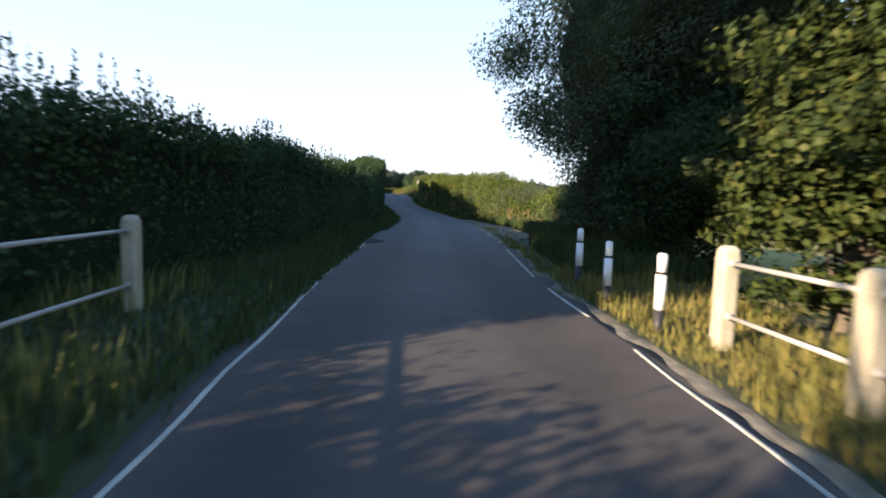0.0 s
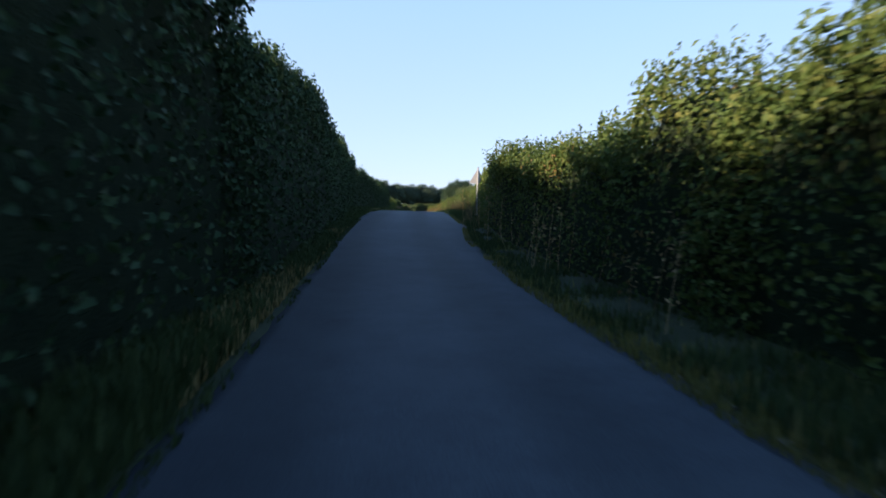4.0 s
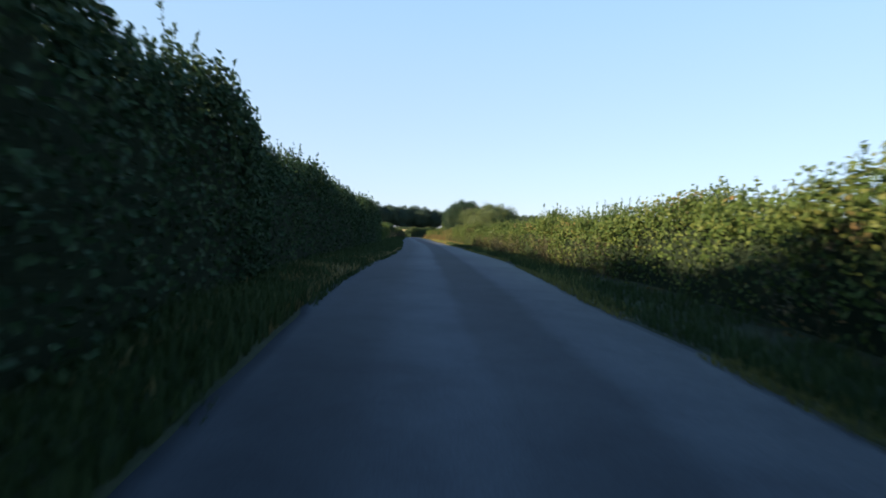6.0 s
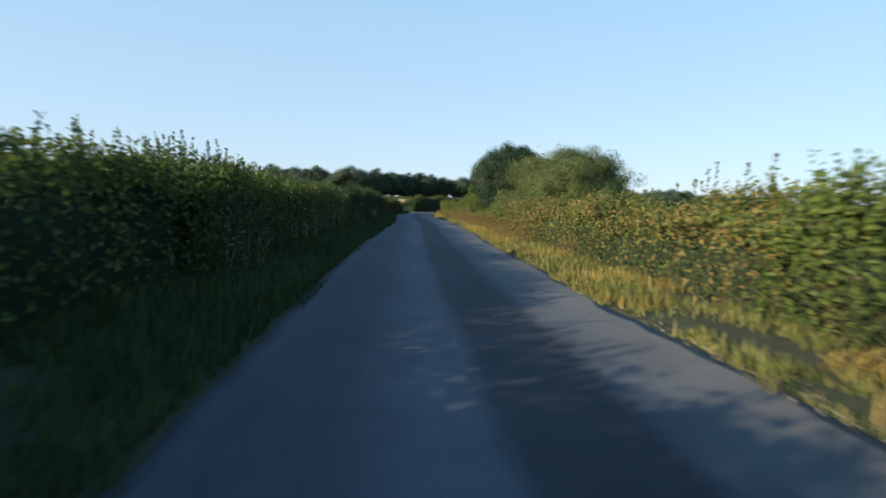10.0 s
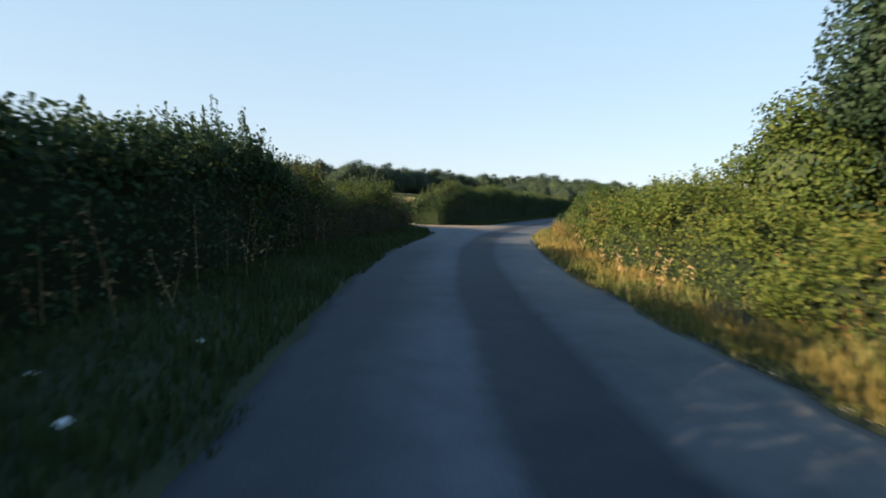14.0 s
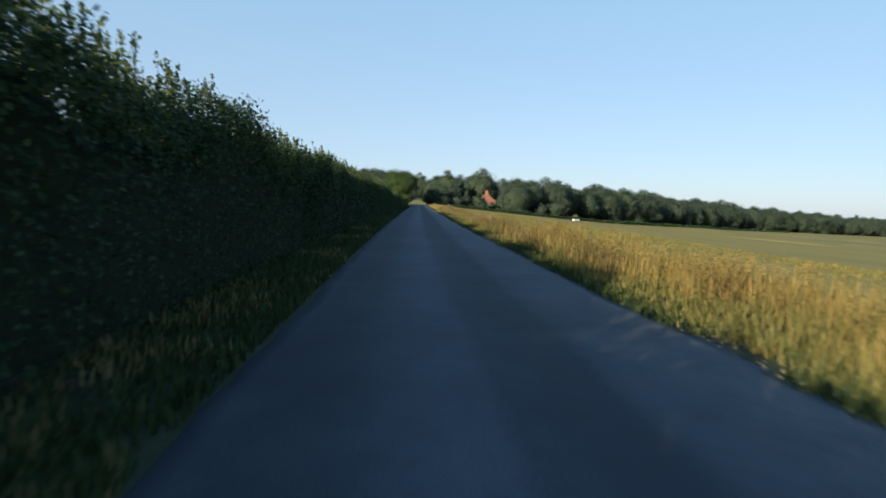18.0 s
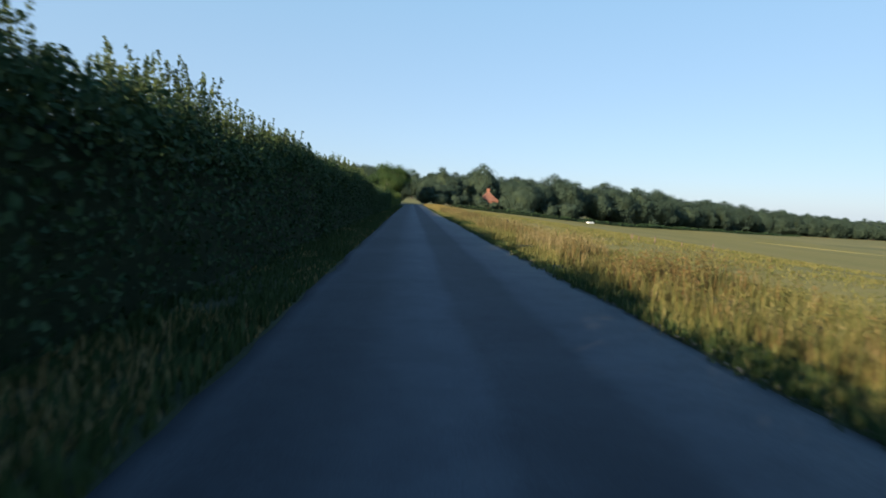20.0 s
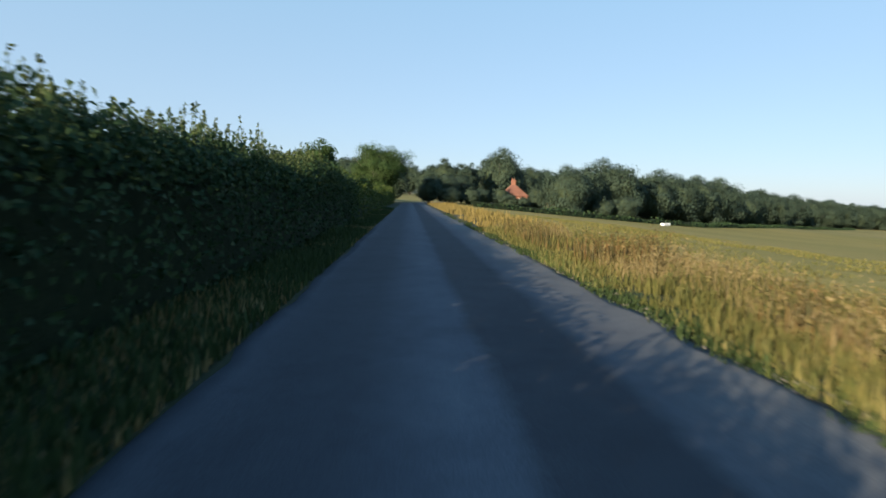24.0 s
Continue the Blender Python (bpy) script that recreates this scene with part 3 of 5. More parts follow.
def verge_sheet(name, s0, s1, edge, side, wide):
    """Soil from under the asphalt's edge outwards, a little higher than the lane."""
    s = np.arange(s0, s1, 0.8)
    o = np.array([-0.25, 0.0, 0.12, 0.35, 0.8, 1.4, 2.2, wide])
    z = np.array([-0.04, -0.018, 0.002, 0.018, 0.03, 0.03, 0.02, -0.1])
    l = edge(s)[:, None] + side * o[None, :]
    ss = np.repeat(s[:, None], len(o), 1)
    zz = z[None, :] + 0.03 * value_noise(ss * 0.8, l * 1.5, 11) * np.clip(o / 0.8, 0, 1)[None, :]
    if side > 0:
        zz = zz - 0.08 * np.clip(np.minimum(ss - 16.0, 33.0 - ss), 0, 1)
    l = l + 0.05 * value_noise(ss * 2.3, l * 0.3, 13) * (o < 0.5)[None, :]
    f = grid_faces(len(s), len(o))
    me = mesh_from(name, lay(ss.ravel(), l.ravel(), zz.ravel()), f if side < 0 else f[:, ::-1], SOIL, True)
    return tagged(new(name, me), "dry soil and thatch of the roadside verge", "verge", kind="structure")


road_sheet()
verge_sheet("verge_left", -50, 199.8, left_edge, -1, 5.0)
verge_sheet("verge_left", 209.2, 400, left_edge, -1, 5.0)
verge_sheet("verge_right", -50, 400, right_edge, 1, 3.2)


def edge_grit(s0, s1, edge, side, seed, wide=1.0):
    """A thin ragged strip of washed-out grit along the asphalt's edge."""
    s = np.arange(s0, s1, 0.15)
    rim = edge(s) + 0.09 * value_noise(s * 0.9, 0 * s, 7) + 0.06 * value_noise(s * 3, 0 * s, 8)
    inner = rim - side * (0.07 + 0.04 * value_noise(s * 1.3, 0 * s, seed) + 0.03 * value_noise(s * 3.1, 0 * s, seed + 5))
    outer = rim + side * wide * (0.12 + 0.11 * value_noise(s * 0.7, 0 * s, seed + 1) + 0.08 * value_noise(s * 2.7, 0 * s, seed + 2))
    p = np.stack([lay(s, inner, -0.006), lay(s, inner + side * 0.05, -0.003), lay(s, outer, 0.002), lay(s, outer + side * 0.04, -0.03)], 1).reshape(-1, 3)
    f = grid_faces(len(s), 4)
    tagged(new("edge_grit", mesh_from("edge_grit", p, f if side < 0 else f[:, ::-1], GRIT, False)), "pale grit washed along the asphalt edge", "verge", kind="structure")


edge_grit(-20, 17, right_edge, 1, 67, 0.6)
flat_patch("layby", "pale gravel lay-by beside the lane", [(16.4, 2.55), (17.4, 3.0), (18.8, 3.65), (20.3, 4.15), (22, 4.5), (24.2, 4.5), (26.5, 3.85), (29, 3.35), (32, 2.95), (31.5, 2.7), (28, 2.72), (24, 2.62), (20, 2.5)], 0.008, GRAVEL, "lay-by", 0.2, 3)
flat_patch("side_road", "asphalt mouth of a side lane", [(202.9, -5.0), (203.0, -8), (203.3, -14), (203.4, -34), (206.9, -34), (206.9, -12), (206.9, -7), (206.7, -5.0), (206.2, -4.6), (203.6, -4.6)], 0.004, SIDE_TAR, "road", 0.12, 9)
flat_patch("sandy_verge", "sandy soil strip below the hedge at the junction", [(206.6, -34), (206.7, -12), (206.5, -6), (206.6, -4.0), (207.0, -2.6), (207.8, -1.9), (208.9, -1.5), (209.4, -2.0), (209.0, -2.9), (208.3, -4.6), (208.0, -7), (208.1, -34)], 0.009, TRODDEN, "verge", 0.2, 12)
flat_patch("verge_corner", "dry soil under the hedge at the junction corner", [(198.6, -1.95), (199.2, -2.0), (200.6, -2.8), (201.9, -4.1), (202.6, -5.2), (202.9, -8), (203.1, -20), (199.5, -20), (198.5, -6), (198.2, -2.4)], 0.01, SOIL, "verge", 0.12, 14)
flat_patch("sandy_verge", "pale trodden soil along the asphalt edge", [(199.0, 2.98), (199.5, 3.3), (201.5, 3.5), (203.5, 3.45), (205.5, 3.6), (207.0, 3.4), (208.0, 3.1), (205, 2.95), (202, 2.92)], 0.002, TRODDEN, "verge", 0.16, 16)
flat_patch("gateway", "white chalk rubble in a field gateway", [(205.5, 3.35), (205.2, 3.8), (204.8, 4.3), (204.7, 5.1), (204.4, 5.1), (204.2, 4.3), (203.9, 3.8), (203.8, 3.4), (204.6, 3.3)], 0.012, CHALK, "gateway", 0.3, 15)
flat_patch("road_patch", "dark fresh tar patch on the lane", [(15.1, -1.55), (15.2, -1.3), (15.5, -1.15), (15.9, -1.05), (16.3, -1.1), (16.6, -1.3), (16.4, -1.6)], 0.006, PATCH, "road patch", 0.1, 18)


def edge_line(s0, s1, edge, inset):
    s = np.arange(s0, s1, 0.4)
    l = edge(s) + table(s, inset) + 0.02 * value_noise(s, 0 * s, 30)
    w = 0.02 + 0.006 * value_noise(s * 2, 0 * s, 31)
    p = np.stack([lay(s, l - w, -0.012), lay(s, l - w * 0.9, 0.002), lay(s, l + w * 0.9, 0.002), lay(s, l + w, -0.012)], 1).reshape(-1, 3)
    me = mesh_from("edge_line", p, grid_faces(len(s), 4)[:, ::-1], WHITE_LINE)
    tagged(new("edge_line", me), "worn white painted edge line on asphalt", "road marking", kind="structure")


edge_line(-20, 15.0, left_edge, ((0, 0.2), (14, 0.06)))
edge_line(-20, 4.9, right_edge, ((0, -0.2), (5, -0.14)))
edge_line(6.2, 8.6, right_edge, ((6, -0.14), (9, -0.2)))
edge_line(9.4, 14.9, right_edge, ((9, -0.2), (14, -0.26)))

# ---- hedges ----
def hedge(label, s0, s1, side, face, height, thick, leaf, size, density, shoots, seed, group="", stalks=0.0, across=None, flower=None, category="hedge", name="hedge", bulge=1.0, stalk_mat=None, reach=1.0, taper=1.1, turning=None, amount=0.4, feather=None):
    """A hedge along the lane from s0 to s1. face: distance of its foot from the lane's driving line; height: rows of (s, metres).
    across: with it, the hedge runs away from the lane at a fixed s instead, and s0, s1 count metres sideways."""
    rng = np.random.default_rng(seed)
    length = s1 - s0

    def place(u, depth, z):
        if across is None:
            return lay(u, side * (table(u, face) + depth), z)
        return lay(table(u, across[0]) + across[1] * depth, -u, z)

    def swell(u, v):
        return bulge * (0.38 * value_noise(u * 0.42, v * 0.5, seed) + 0.22 * value_noise(u * 1.3, v * 1.3, seed + 1) + 0.1 * value_noise(u * 3.7, v * 3.7, seed + 2) + 0.05 * value_noise(u * 8, v * 8, seed + 6))

    def crest(u):
        return table(u, height) + 0.32 * bulge * value_noise(u * 0.5, 0 * u, seed + 3) + 0.12 * value_noise(u * 2.1, 0 * u, seed + 4)

    def shell(u, f, inset, drop=0.0):
        """f: 0 at the foot, 1 at the top of the face, 2 at the far side of the top, 3 at the far foot."""
        h = crest(u) - inset * 0.8 - drop
        b = swell(u, f * 2.2)
        up = np.clip(f, 0, 1)
        fade = np.clip(np.minimum((u - s0), (s1 - u)) / taper, 0, 1) ** 0.5
        h = h * (0.45 + 0.55 * fade)
        top = np.clip(f - 1, 0, 1)
        back = np.clip(f - 2, 0, 1)
        depth = inset - b * (up * (1 - back)) + 0.25 * up ** 3 + top * (thick - 2 * inset) + 0.3 * (1 - fade)
        z = h * np.sin(np.clip(up, 0, 1) * np.pi / 2) ** 0.8 - 0.0 + (0.18 * np.sin(top * np.pi)) + 0.5 * b * np.clip(up * 2 - 1, 0, 1) * (1 - back)
        z = z * (1 - back) - 0.05
        return depth, z

    base = thing(name, spot((s0 + s1) / 2, side * float(table((s0 + s1) / 2, face)) if across is None else 0, 0) if across is None else spot(float(table((s0 + s1) / 2, across[0])), -(s0 + s1) / 2, 0), label, category, group)
    inv = base.matrix_world.inverted()
    # solid core that blocks light; the hedge's inner shade is in its colour
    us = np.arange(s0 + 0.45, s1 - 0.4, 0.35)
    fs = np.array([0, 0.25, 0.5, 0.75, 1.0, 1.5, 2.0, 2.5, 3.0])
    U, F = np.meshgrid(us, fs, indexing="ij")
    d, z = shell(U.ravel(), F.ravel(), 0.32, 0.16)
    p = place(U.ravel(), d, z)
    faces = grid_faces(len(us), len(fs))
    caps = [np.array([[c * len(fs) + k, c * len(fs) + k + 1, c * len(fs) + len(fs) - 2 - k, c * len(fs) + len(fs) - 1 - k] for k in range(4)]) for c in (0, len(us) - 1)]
    me = mesh_from("shade_core", p, np.concatenate([faces] + caps), SHADE_TWIGS)
    ob = add_part("shade_core", me, base, "solid dark core standing for shade inside the hedge")
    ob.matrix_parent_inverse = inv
    # leaves
    h_mean = float(np.mean(crest(us)))
    n = int(length * (h_mean + thick * 1.3) * density * 1.15)
    u = rng.uniform(s0, s1, n)
    f = rng.uniform(0, 1, n)
    share = h_mean / (h_mean + thick * 1.3)
    f = np.where(f < share, (f / share) ** 0.9, 1 + (f - share) / (1 - share) * 1.12)
    inset = 0.26 * rng.random(n) ** 1.5 - 0.1
    d, z = shell(u, f, inset, np.where(f > 0.7, 0.55 * rng.random(n) - 0.08, 0.0))
    q = place(u, d, z)
    q0 = place(u, d - 0.3, z + 0.3 * np.clip(f - 0.6, 0, 1))
    out = unit(q0 - q)
    pairs = []
    if turning:
        patch = value_noise(u * 0.55, z * 1.1 + f, seed + 20) + 0.7 * value_noise(u * 1.7, z * 2.3 + f, seed + 21) + rng.normal(0, 0.35, n)
        some = patch > np.quantile(patch, 1 - amount)
        me = mesh_from("turning_leaves", *leaf_arrays(q[some], out[some], size, size * 0.62, rng), turning)
        add_part("turning_leaves", me, base, "patches of dry and turning leaves").matrix_parent_inverse = inv
        q, out = q[~some], out[~some]
    pairs.append(leaf_arrays(q, out, size, size * 0.68, rng))
    # thick leafy crest
    m = int(length * thick * density * 1.6)
    uc, fc = rng.uniform(s0 + 0.2, s1 - 0.2, m), 0.8 + 1.2 * rng.random(m) ** 1.2
    dc, zc = shell(uc, fc, 0.1 * rng.random(m), 0.42 * rng.random(m))
    qc = place(uc, dc, zc)
    pairs.append(leaf_arrays(qc, rng.normal(0, 0.7, (m, 3)) + np.array((0, 0, 0.8)), size, size * 0.7, rng))
    # ragged ends
    m = int(thick * h_mean * density * 0.9)
    for end, way in ((s0, 1), (s1, -1)):
        ue = end + way * (0.05 + 0.45 * rng.random(m))
        de, ze = rng.random(m) * thick, 0.02 + rng.random(m) * 0.8 * table(ue, height)
        qe = place(ue, de, ze)
        pairs.append(leaf_arrays(qe, unit(place(ue - way * 0.3, de, ze) - qe), size, size * 0.68, rng))
    # shoots above the crest
    m = int(length * shoots)
    stems = []
    if m:
        u2 = rng.uniform(s0 + 0.3, s1 - 0.3, m)
        u2 += 0.35 * value_noise(u2 * 1.6, 0 * u2, seed + 8)
        f2 = 1 + rng.uniform(0, 0.85, m)
        d2, z2 = shell(u2, f2, 0.1)
        b2 = place(u2, d2, z2)
        tall = reach * (0.16 + 0.44 * rng.random(m) ** 1.3) * (0.85 + 0.45 * value_noise(u2 * 0.5, 0 * u2, seed + 9))
        b2[:, 2] -= 0.12
        tall += 0.12
        tip = b2 + np.stack([rng.normal(0, 0.1, m) * tall, rng.normal(0, 0.1, m) * tall, tall], 1)
        stems.append(stem_arrays(b2, tip, 0.006))
        k = np.maximum(6, (tall * 44).astype(int))
        which = np.repeat(np.arange(m), k)
        t = rng.random(len(which)) ** 0.8
        q2 = b2[which] + (tip - b2)[which] * t[:, None] + rng.normal(0, 0.034, (len(which), 3)) * (1.35 - t[:, None])
        sprays = leaf_arrays(q2, rng.normal(0, 1, (len(which), 3)), 0.068, 0.042, rng, 0.6)
        if feather:
            add_part("top_foliage", mesh_from("top_foliage", *sprays, feather), base, "pale feathery leaves on the upright shoots").matrix_parent_inverse = inv
        else:
            pairs.append(sprays)
    v, fc = join_arrays(pairs)
    ob = add_part("leaves", mesh_from("leaves", v, fc, leaf), base)
    ob.matrix_parent_inverse = inv
    if stems:
        ob = add_part("top_growth", mesh_from("top_growth", *join_arrays(stems), SHADE_TWIGS), base, "thin upright shoots along the top")
        ob.matrix_parent_inverse = inv
    # dry weeds in front of the foot
    if stalks:
        m = int(length * stalks)
        u3 = rng.uniform(s0, s1, m)
        keep = value_noise(u3 * 0.35, 0 * u3, seed + 12) > -0.25
        u3 = u3[keep]
        m = len(u3)
        d3 = rng.uniform(-0.75, 0.25, m)
        b3 = place(u3, d3, -0.03 + 0 * u3)
        tall = rng.uniform(0.45, 1.0, m) * np.minimum(1.45, 0.75 * table(u3, height))
        tip = b3 + np.stack([rng.normal(0, 0.12, m), rng.normal(0, 0.12, m), tall], 1)
        prs = [stem_arrays(b3, tip, 0.006)]
        which = np.repeat(np.arange(m), 12)
        t = 1 - 0.75 * rng.random(len(which)) ** 1.3
        q3 = b3[which] + (tip - b3)[which] * t[:, None] + rng.normal(0, 0.05, (len(which), 3))
        prs.append(leaf_arrays(q3, rng.normal(0, 1, (len(which), 3)), 0.07, 0.035, rng, 0.3))
        ob = add_part("undergrowth", mesh_from("undergrowth", *join_arrays(prs), stalk_mat or DRY_STALK), base, "tall dry weeds at the hedge foot")
        ob.matrix_parent_inverse = inv
    return base


DARK_TALL = "tall dark hawthorn hedge added out of view for its shade"
L_FACE = ((-60, 3.0), (3, 4.6), (7, 4.2), (10, 3.3), (28, 2.7), (37, 2.1), (45, 1.75), (50, 1.58), (58, 1.55), (62, 1.7), (68, 2.3), (74, 2.7), (82, 2.9), (104, 2.8), (107, 3.3), (150, 3.6), (185, 3.4), (196, 3.1), (201, 3.6), (203.5, 4.6), (206.0, 3.6), (208.0, 2.9), (210, 2.4), (213, 2.3), (216, 2.35), (230, 2.5), (380, 2.7))
L_HEIGHT = ((-60, 3.2), (-4, 3.0), (4, 2.3), (10, 2.3), (17, 2.5), (22, 2.5), (26, 2.4), (30, 2.6), (34, 3.05), (38, 3.25), (43, 3.7), (48, 4.05), (52, 3.95), (57, 3.6), (62, 3.25), (65, 3.3), (67.5, 3.15), (70, 2.95), (74, 2.75), (79, 2.65), (87, 2.6), (100, 2.75), (104, 2.55),
            (106.5, 1.7), (110, 1.6), (130, 1.85), (138, 2.05), (145, 1.95), (152, 2.1), (160, 2.12), (165, 2.05), (172, 2.05), (178, 2.25), (183, 2.35), (188, 2.2), (193, 1.75), (197, 1.65), (199.4, 1.55), (200.4, 1.0), (204, 0.95),
            (206, 2.3), (208, 2.45), (210, 2.5), (212, 2.35), (219, 2.45), (226, 2.4), (236, 2.45), (241, 2.45), (250, 2.42), (257, 2.45), (264, 2.35), (271, 2.15), (276, 1.95), (280, 1.95), (300, 2.15), (330, 2.2), (380, 2.3))
row = "hedgerow beside the lane"
hedge("low dark scrub behind the white railing", -4, 5.2, -1, ((-10, 3.7), (10, 3.7)), ((-10, 1.35), (10, 1.4)), 1.2, HAWTHORN, 0.1, 150, 3, 100, name="scrub", category="bush")
# Behind the starting point, out of view: added for its shade on the lane.
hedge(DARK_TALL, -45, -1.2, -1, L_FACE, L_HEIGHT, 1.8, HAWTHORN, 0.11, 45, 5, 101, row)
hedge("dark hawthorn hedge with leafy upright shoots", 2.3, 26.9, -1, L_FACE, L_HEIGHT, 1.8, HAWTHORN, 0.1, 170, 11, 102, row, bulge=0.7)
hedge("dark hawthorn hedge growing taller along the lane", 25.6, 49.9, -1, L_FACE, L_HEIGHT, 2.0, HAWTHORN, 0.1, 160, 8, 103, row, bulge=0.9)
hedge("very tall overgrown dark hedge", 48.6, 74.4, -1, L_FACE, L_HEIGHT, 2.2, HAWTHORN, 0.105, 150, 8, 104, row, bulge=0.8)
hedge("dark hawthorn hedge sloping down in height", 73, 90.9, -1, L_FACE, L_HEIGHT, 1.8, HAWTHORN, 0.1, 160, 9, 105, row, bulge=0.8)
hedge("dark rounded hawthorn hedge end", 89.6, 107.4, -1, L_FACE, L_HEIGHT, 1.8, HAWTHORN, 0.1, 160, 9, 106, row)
hedge("low bramble and hazel hedge with a lit top", 105.8, 128.9, -1, L_FACE, L_HEIGHT, 2.6, HAZEL, 0.1, 130, 14, 107, row, feather=SILVER_LEAF)
hedge("low tangled hedge with weeds at its foot", 127.5, 150.9, -1, L_FACE, L_HEIGHT, 2.4, HAZEL, 0.1, 130, 16, 108, row, 2.0, feather=SILVER_LEAF)
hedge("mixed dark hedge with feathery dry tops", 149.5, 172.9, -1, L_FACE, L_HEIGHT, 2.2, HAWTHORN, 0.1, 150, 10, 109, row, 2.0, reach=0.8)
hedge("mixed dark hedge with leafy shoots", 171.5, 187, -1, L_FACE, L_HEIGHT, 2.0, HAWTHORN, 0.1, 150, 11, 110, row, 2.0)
hedge("low hedge fronted by brown seeding weeds", 184.6, 202.9, -1, L_FACE, L_HEIGHT, 2.0, HAZEL, 0.07, 240, 14, 111, row, 14.0, stalk_mat=BROWN_WEED, turning=BROWN_WEED, amount=0.4, feather=SILVER_LEAF)
hedge("hedge along the side lane in shade", 3.6, 34, -1, ((0, 0), (40, 0)), ((3, 1.2), (5, 1.4), (34, 1.45)), 1.6, HAWTHORN, 0.11, 80, 5, 112, across=(((0, 201.6), (5, 202.2), (12, 202.5), (40, 202.7)), -1))
hedge("hedge of dry brown weeds and hazel by the side lane", 3.4, 30, -1, ((0, 0), (40, 0)), ((3, 2.2), (4.8, 2.05), (5.8, 1.55), (12, 1.45), (34, 1.5)), 1.8, HAWTHORN, 0.08, 170, 10, 113, stalks=30.0,
      across=(((0, 209.0), (4, 208.2), (6, 208.0), (12, 208.0), (40, 208.2)), 1), stalk_mat=BROWN_WEED, turning=BROWN_WEED, amount=0.65, feather=BROWN_WEED)
# Shoots take the paler WILLOW_LEAF: sunlight on the hedge top is in that colour.
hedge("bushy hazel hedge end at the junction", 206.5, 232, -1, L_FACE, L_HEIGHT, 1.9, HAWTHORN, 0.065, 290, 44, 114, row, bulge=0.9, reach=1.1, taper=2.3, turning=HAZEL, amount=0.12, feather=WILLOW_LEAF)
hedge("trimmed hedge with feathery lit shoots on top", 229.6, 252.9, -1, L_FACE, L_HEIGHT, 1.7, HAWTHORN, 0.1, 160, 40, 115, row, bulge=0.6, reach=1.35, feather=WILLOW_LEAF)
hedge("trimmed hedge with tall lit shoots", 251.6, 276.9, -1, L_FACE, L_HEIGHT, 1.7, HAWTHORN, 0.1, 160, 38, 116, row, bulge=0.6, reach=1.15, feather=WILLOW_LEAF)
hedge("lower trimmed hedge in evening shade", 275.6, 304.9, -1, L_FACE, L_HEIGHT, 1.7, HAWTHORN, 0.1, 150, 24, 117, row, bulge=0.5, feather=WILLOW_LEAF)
hedge("distant trimmed hedge beside the lane", 303.6, 374, -1, L_FACE, L_HEIGHT, 1.7, HAZEL, 0.14, 50, 4, 118, row)

R_FACE = ((-60, 4.2), (14, 5.4), (17, 6.0), (22, 5.9), (27, 5.2), (33, 4.3), (40, 3.8), (50, 3.5), (57, 3.4), (62, 3.6), (66, 4.1), (72, 4.45), (80, 4.55), (92, 4.55), (106, 4.3), (125, 4.5), (150, 4.6), (175, 4.5), (190, 4.3), (203, 4.6))
R_HEIGHT = ((-60, 3.0), (0, 3.0), (16, 1.6), (21, 1.5), (27, 1.45), (29.5, 1.8), (33, 2.2), (35, 2.5), (38, 2.62), (43, 2.74), (47, 2.75), (51, 2.55), (55, 2.2), (58, 2.05), (61, 2.3), (64, 2.4), (66, 2.2), (68, 2.05), (70, 1.8), (74, 1.62), (77, 1.48), (83, 1.42), (92, 1.5), (98, 1.5), (106, 1.15), (112, 1.25), (121, 1.3),
            (128, 1.4), (150, 1.28), (165, 1.35), (176, 1.1), (180, 0.95), (188, 1.1), (192, 1.3), (195, 1.25), (197, 1.0), (200, 1.0), (203, 0.8))
row = "sunlit hedgerow beside the lane"
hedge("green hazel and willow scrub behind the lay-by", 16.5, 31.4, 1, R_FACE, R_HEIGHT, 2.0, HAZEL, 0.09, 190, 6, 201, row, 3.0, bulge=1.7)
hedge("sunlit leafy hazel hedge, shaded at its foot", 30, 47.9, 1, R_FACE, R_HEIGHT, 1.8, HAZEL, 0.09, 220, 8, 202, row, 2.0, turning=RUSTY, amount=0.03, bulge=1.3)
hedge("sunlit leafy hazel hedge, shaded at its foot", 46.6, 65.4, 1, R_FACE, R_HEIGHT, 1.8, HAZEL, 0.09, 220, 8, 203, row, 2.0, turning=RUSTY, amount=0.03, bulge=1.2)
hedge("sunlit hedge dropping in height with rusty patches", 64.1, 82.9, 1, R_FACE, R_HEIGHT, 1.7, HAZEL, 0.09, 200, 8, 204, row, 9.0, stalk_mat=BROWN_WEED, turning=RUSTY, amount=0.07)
# Dark brown stalks: dead weeds that also stand in for shade at the foot.
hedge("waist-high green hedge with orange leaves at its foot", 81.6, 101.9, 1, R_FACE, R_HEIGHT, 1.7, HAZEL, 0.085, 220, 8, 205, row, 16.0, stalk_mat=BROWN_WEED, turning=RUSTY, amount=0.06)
hedge("green hedge with rusty bramble leaves below", 100.6, 124.9, 1, R_FACE, R_HEIGHT, 1.7, HAZEL, 0.08, 250, 12, 206, row, 5.0, stalk_mat=BROWN_WEED, turning=BROWN_WEED, amount=0.08, bulge=1.4, reach=0.7)
hedge("low tangle of brambles turning orange", 123.5, 147.9, 1, R_FACE, R_HEIGHT, 1.6, BRAMBLE, 0.075, 260, 4, 207, row, 16.0, turning=RUSTY, amount=0.35, name="bramble_bank", category="brambles", stalk_mat=RUSTY)
